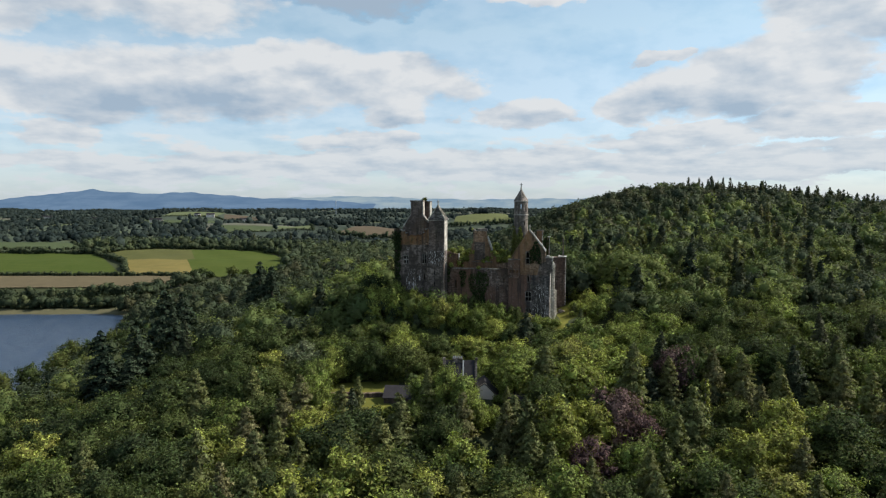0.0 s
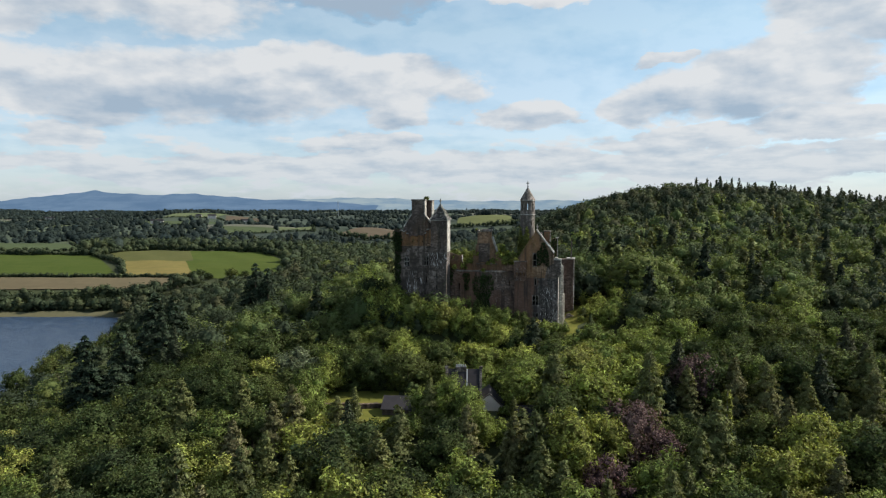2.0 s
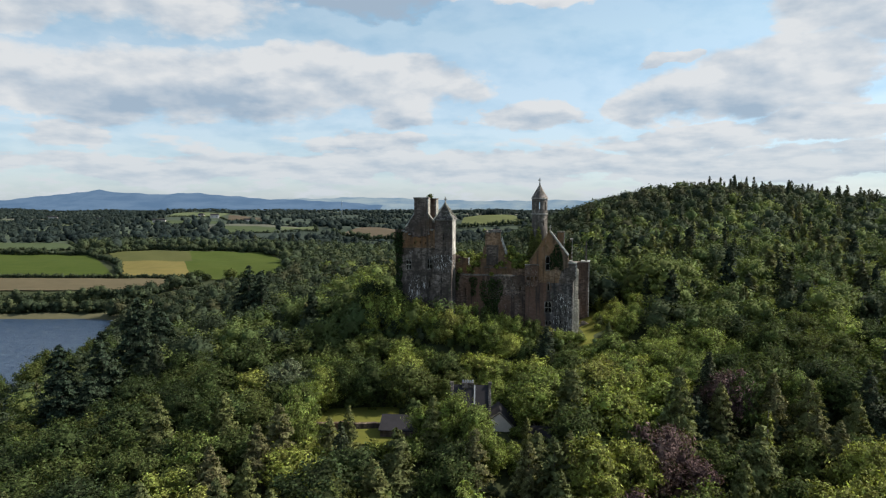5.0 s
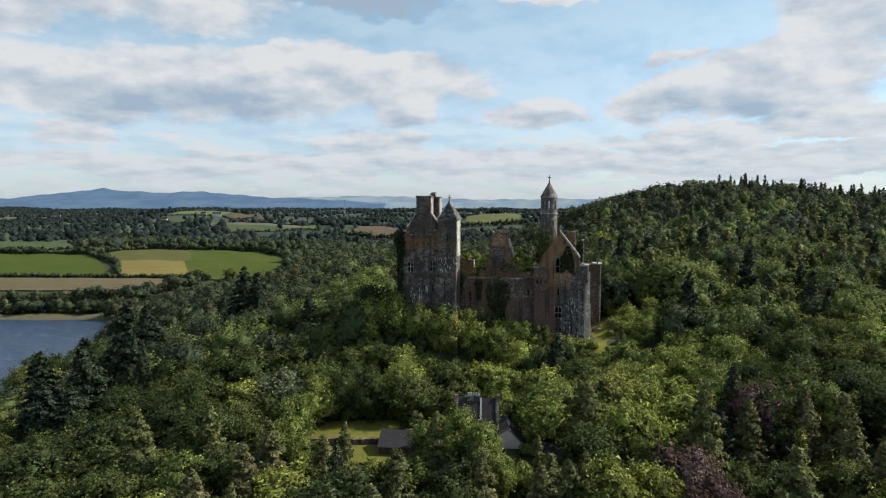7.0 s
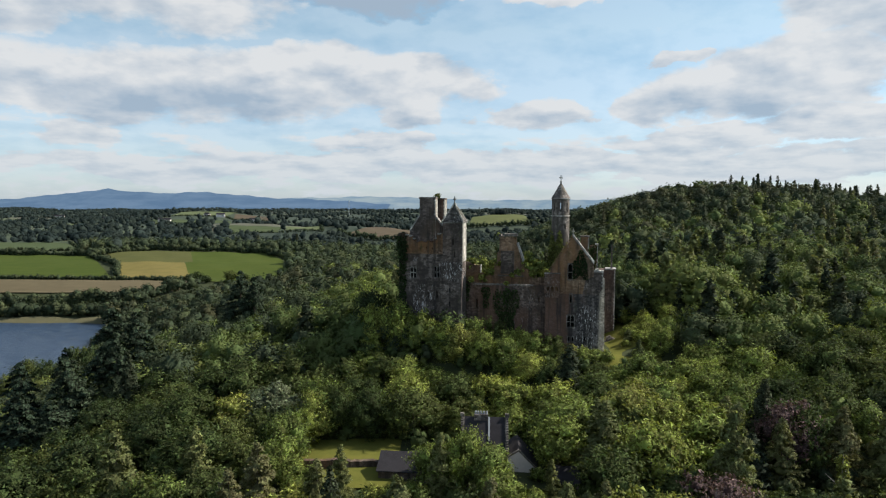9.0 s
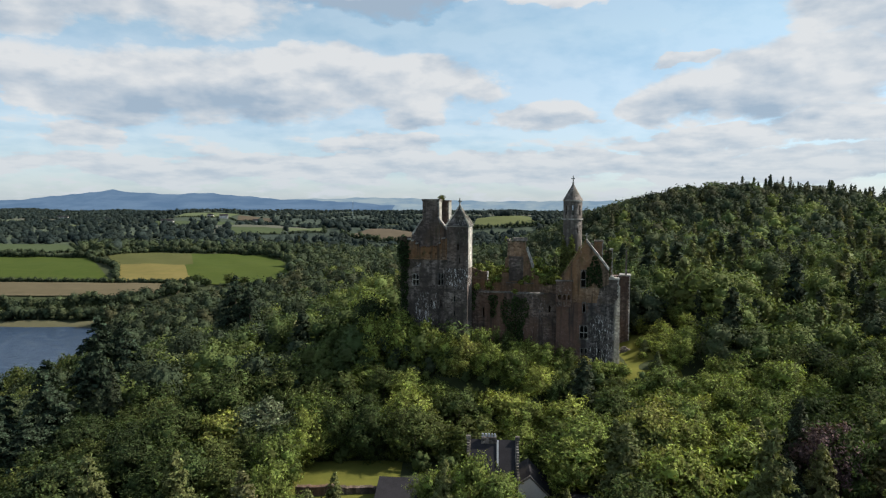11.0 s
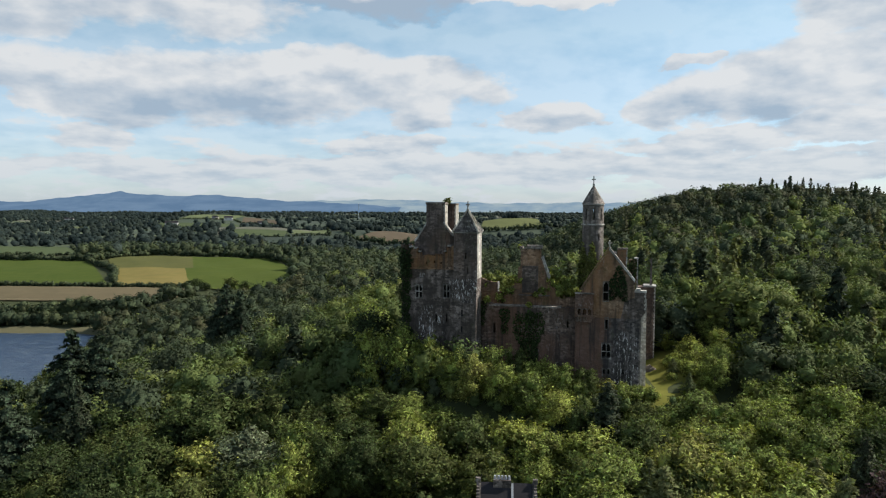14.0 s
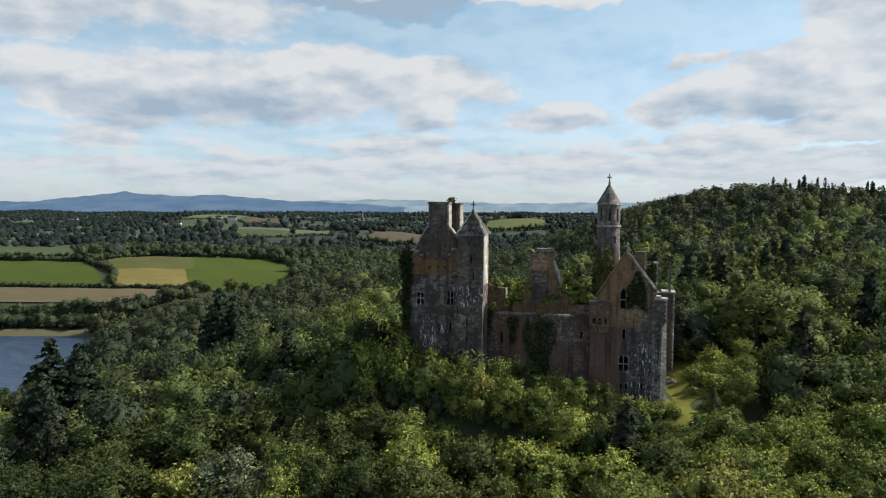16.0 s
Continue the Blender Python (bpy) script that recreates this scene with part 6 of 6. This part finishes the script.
ring_wall(bm, TX, TY, 2.42, 1.6, 33.05, 33.35)
part("string_course", bm, stone_pale, round_tower)
bm = bmesh.new()
ring_wall(bm, TX, TY, 2.36, 1.6, 37.4, 37.65)
part("string_course", bm, stone_pale, round_tower)
bm = bmesh.new()
rings = []
for k in range(8):
    t = k / 8
    rings.append([bm.verts.new((TX + 2.4 * (1 - t) * math.cos(a), TY + 2.4 * (1 - t) * math.sin(a), 37.6 + 4.1 * t)) for a in [2 * math.pi * i / 32 for i in range(32)]])
tip = bm.verts.new((TX, TY, 41.75))
for a, b in zip(rings, rings[1:]):
    for i in range(32):
        bm.faces.new((a[i], a[(i + 1) % 32], b[(i + 1) % 32], b[i]))
for i in range(32):
    bm.faces.new((rings[-1][i], rings[-1][(i + 1) % 32], tip))
bm.faces.new(rings[0][::-1])
part("conical_roof", bm, stone_tower, round_tower, "conical stone roof")
bm = bmesh.new()
cross_finial(bm, TX, TY, 41.5, 1.95, 0.11)
part("finial", bm, stone_pale, round_tower, "stone cross")
rng = np.random.default_rng(77)
k = 4200
a = rng.uniform(radians(170), radians(312), k)
z = 12 + 17.5 * rng.beta(1.3, 1.1, k) * (0.72 + 0.20 * np.cos(a - radians(250)) + 0.10 * np.sin(a * 7))
d = np.stack([np.cos(a), np.sin(a), np.full(k, 0.2)], -1)
V, F, N = leaf_sprays(rng, np.stack([TX + np.cos(a) * 2.42, TY + np.sin(a) * 2.42, z], -1) + d * np.abs(rng.normal(0.1, 0.25, (k, 1))), d, 0.36, 0.8)
ob = new("ivy", mesh_np("ivy", V, F, [tower_ivy_mat], smooth=True, normals=N))
ob.parent = round_tower
tagged(ob, "dark ivy climbing the tower")

# heap of fallen stone beside the wall
heap = thing("rubble_heap", "grey heap of fallen stones on the grass", "rubble", pose(41.0, 16.0, float(ground_z(41.0, 16.0)) + 0.1))
r = random.Random(9)
for i in range(60):
    bm = bmesh.new()
    a, q = r.uniform(0, 6.283), abs(r.gauss(0, 1.0))
    x, y, s = q * 1.3 * math.cos(a), q * 1.1 * math.sin(a), r.uniform(0.2, 0.45)
    h = max(0.1, 1.25 - q * 0.65)
    box(bm, x - s, x + s, y - s, y + s, -0.3, h * r.uniform(0.6, 1.0), s * 0.45)
    part("stone", bm, stone_tower, heap)


# ---- the house in the trees ----
def house():
    root = thing("stone_house", "small steep-roofed stone house half hidden by trees", "house", pose(4.9, -39.4, -19.6, 0, 0, -4))
    w, dpt, eav, rid = 4.1, 4.2, 4.6, 9.5
    part("front_wall", wall_mesh([(-w, eav), (w, eav)], -1.5, -dpt, -dpt + 0.4, [(-2.6, -1.6, 3.0, 4.5), (1.5, 2.5, 3.0, 4.5)]), stone_grey, root)
    part("rear_wall", wall_mesh([(-w, eav), (w, eav)], -1.5, dpt - 0.4, dpt), stone_grey, root)
    for s in (-1, 1):
        bm = bmesh.new()
        x0, x1 = sorted((s * w, s * (w - 0.45)))
        a = [bm.verts.new((x0, y, z)) for y, z in ((-dpt + 0.41, -1.5), (dpt - 0.41, -1.5), (dpt - 0.41, eav), (0, rid + 0.25), (-dpt + 0.41, eav))]
        b = [bm.verts.new((x1, v.co.y, v.co.z)) for v in a]
        bm.faces.new(a)
        bm.faces.new(b[::-1])
        for i in range(5):
            bm.faces.new((a[i], b[i], b[(i + 1) % 5], a[(i + 1) % 5]))
        part("gable_wall", bm, stone_tower, root)
        bm = bmesh.new()
        for i in range(14):
            for sy in (-1, 1):
                t = i / 14
                y = sy * dpt * (1 - t)
                z = eav + (rid - eav) * t
                box(bm, s * (w - 0.05) - 0.2, s * (w - 0.05) + 0.2, y - 0.24, y + 0.24, z - 0.15, z + 0.32)
        box(bm, s * (w - 0.05) - 0.35, s * (w - 0.05) + 0.35, -0.3, 0.3, rid, rid + 0.6)
        part("gable_coping", bm, stone_tower, root, "grey coping stones")
    for sy in (-1, 1):
        bm = bmesh.new()
        ye, ze = sy * (dpt + 0.25), eav - 0.3
        prof = [(ye, ze), (0.0, rid), (0.0, rid - 0.22), (ye, ze - 0.2)]
        va = [bm.verts.new((-w + 0.46, y, z)) for y, z in prof]
        vb = [bm.verts.new((w - 0.46, y, z)) for y, z in prof]
        bm.faces.new(va)
        bm.faces.new(vb[::-1])
        for i in range(4):
            bm.faces.new((va[i], vb[i], vb[(i + 1) % 4], va[(i + 1) % 4]))
        part("roof_slope", bm, slate_mat, root, "dark slate roof")
    stack = part("chimney", wall_mesh([(-1.9, rid + 0.5), (0.6, rid + 0.5)], rid - 2.6, -0.5, 0.5), stone_grey, root, "stone chimney on the ridge")
    for i in range(5):
        bm = bmesh.new()
        bmesh.ops.create_cone(bm, cap_ends=True, segments=10, radius1=0.2, radius2=0.16, depth=0.5, matrix=Matrix.Translation((-1.65 + i * 0.5, 0, rid + 0.75)))
        part("chimney_pot", bm, lead_mat, stack, "pale chimney pot")
    bm = bmesh.new()
    va = [bm.verts.new((x, y, z)) for x in (0.65, 0.95) for y, z in ((-0.25, rid + 0.05), (-3.0, eav + 1.62), (-3.0, eav + 1.45), (-0.25, rid - 0.2))]
    for f in ((0, 1, 2, 3), (7, 6, 5, 4), (0, 4, 5, 1), (1, 5, 6, 2), (2, 6, 7, 3), (3, 7, 4, 0)):
        bm.faces.new([va[j] for j in f])
    part("flashing", bm, lead_mat, root)
    # pale gabled wing
    bm = bmesh.new()
    x0, x1, y0, y1 = 4.2, 9.2, -1.5, 6.0
    a = [(x0, -1.5), (x1, -1.5), (x1, 0.6), (x0 + 1.9, 3.8), (x0, 2.6)]
    prism(bm, a, y0, y1)
    part("wing_wall", bm, render_mat, root, "pale rendered gable wing")
    bm = bmesh.new()
    mx_ = x0 + 1.9
    prism(bm, [(x1 + 0.35, 0.40), (x1 + 0.35, 0.65), (mx_, 4.1), (mx_, 3.82)], y0 + 0.15, y1 + 0.2)
    prism(bm, [(mx_, 3.82), (mx_, 4.1), (x0 - 0.1, 2.83), (x0 - 0.1, 2.58)], y0 + 0.15, y1 + 0.2)
    part("wing_roof", bm, slate_mat, root, "slate wing roof")
    bm = bmesh.new()
    prism(bm, [(x1 + 0.35, 0.35), (x1 + 0.35, 0.7), (mx_, 4.2), (x0, 2.95), (x0, 2.55), (mx_, 3.8)], y0 - 0.15, y0 + 0.149)
    part("verge", bm, frame_stone, root, "pale verge stones")
    return root


house()


def barn():
    root = thing("slate_barn", "low dark barn with a slate roof beside the lawn", "barn", pose(-12.6, -41.0, -19.6, 0, 0, -6))
    part("front_wall", wall_mesh([(-1.0, 1.7), (6.2, 1.7)], -1, -3.6, -3.3), stone_grey, root)
    bm = bmesh.new()
    for x0, x1 in ((-1.0, -0.7), (5.9, 6.2)):
        a = [bm.verts.new((x0, y, z)) for y, z in ((-3.29, -1), (2.29, -1), (2.29, 1.9), (0.4, 3.3), (-3.29, 1.6))]
        b = [bm.verts.new((x1, v.co.y, v.co.z)) for v in a]
        bm.faces.new(a)
        bm.faces.new(b[::-1])
        for i in range(5):
            bm.faces.new((a[i], b[i], b[(i + 1) % 5], a[(i + 1) % 5]))
    part("end_walls", bm, stone_grey, root)
    bm = bmesh.new()
    for sy, ye in ((-1, -4.0), (1, 3.2)):
        v = [bm.verts.new(p) for p in ((-1.3, ye, 1.6), (6.5, ye, 1.6), (6.5, 0.4, 3.6), (-1.3, 0.4, 3.6), (-1.3, ye, 1.45), (6.5, ye, 1.45), (6.5, 0.4, 3.4), (-1.3, 0.4, 3.4))]
        for f in ((0, 1, 2, 3), (4, 7, 6, 5), (0, 4, 5, 1), (0, 3, 7, 4), (1, 5, 6, 2)):
            bm.faces.new([v[j] for j in f])
    part("roof", bm, slate_mat, root, "grey slate roof")
    part("rear_wall", wall_mesh([(-1.0, 1.9), (6.2, 1.9)], -1, 2.3, 2.6), stone_grey, root)


barn()


def shed():
    root = thing("low_shed", "low slate-roofed shed among the trees", "shed", pose(18.6, -45.0, -20.6, 0, 0, -8))
    part("front_wall", wall_mesh([(-2.2, 1.3), (2.2, 1.3)], -2, -2.0, -1.7, [(-0.5, 0.5, -1.9, 0.6)]), stone_grey, root)
    part("rear_wall", wall_mesh([(-2.2, 2.5), (2.2, 2.5)], -2, 1.7, 2.0), stone_grey, root)
    bm = bmesh.new()
    v = [bm.verts.new(p) for z in (0.0, 0.18) for p in ((-2.5, -2.3, 1.22 + z), (2.5, -2.3, 1.22 + z), (2.5, 2.3, 2.6 + z), (-2.5, 2.3, 2.6 + z))]
    for f in ((3, 2, 1, 0), (4, 5, 6, 7), (0, 1, 5, 4), (1, 2, 6, 5), (2, 3, 7, 6), (3, 0, 4, 7)):
        bm.faces.new([v[i] for i in f])
    part("roof", bm, slate_mat, root, "dark slate roof")
    for x in (-2.2, 1.9):
        bm = bmesh.new()
        box(bm, x, x + 0.3, -1.69, 1.69, -2, 1.25)
        part("end_wall", bm, stone_grey, root)


shed()

bm = wall_mesh([(-28, 1.3), (-14.5, 1.2)], -0.6, -0.5, 0.5, (), 0.2, 71)
garden_wall = thing("garden_wall", "low dark stone wall across the lawn", "wall", pose(0, -39.2, -19.5))
part("masonry", bm, stone_red, garden_wall)


# ---- far things on the plain ----
def mast():
    bm = bmesh.new()
    box(bm, -0.7, 0.7, -0.7, 0.7, -2, 46, 0.45)
    for z in (30, 36, 41):
        box(bm, -1.6, 1.6, -0.3, 0.3, z, z + 1.6)
    root = thing("radio_mast", "slim grey steel radio mast on the plain", "mast", pose(-285, 1775, float(ground_z(-285, 1775))))
    part("lattice_pole", bm, steel_mat, root)


mast()


def cottage(x, y, w, d, h, turn, label):
    root = thing("cottage", label, "house", pose(x, y, float(ground_z(x, y)), 0, 0, turn), group="farmhouses on the plain")
    bm = bmesh.new()
    box(bm, -w / 2, w / 2, -d / 2, d / 2, -1, h)
    part("wall", bm, render_mat, root)
    bm = bmesh.new()
    v = [bm.verts.new(p) for p in ((-w / 2 - 0.3, -d / 2 - 0.4, h), (w / 2 + 0.3, -d / 2 - 0.4, h), (w / 2 + 0.3, d / 2 + 0.4, h), (-w / 2 - 0.3, d / 2 + 0.4, h), (-w / 2 - 0.3, 0, h + d * 0.45), (w / 2 + 0.3, 0, h + d * 0.45))]
    for f in ((0, 1, 5, 4), (2, 3, 4, 5), (0, 4, 3), (1, 2, 5), (0, 3, 2, 1)):
        bm.faces.new([v[j] for j in f])
    part("roof", bm, slate_mat, root)
    for i in (-0.28, 0.28):
        bm = bmesh.new()
        box(bm, w * i - 0.6, w * i + 0.6, -d / 2 - 0.05, -d / 2 + 0.1, h * 0.4, h * 0.75)
        part("window", bm, inner_shade_mat, root)


for x, y, w, turn in COTTAGES:
    cottage(x, y, w, 8.5, 5.5 if w > 16 else 4.5, turn, "white cottage with a slate roof on the plain")
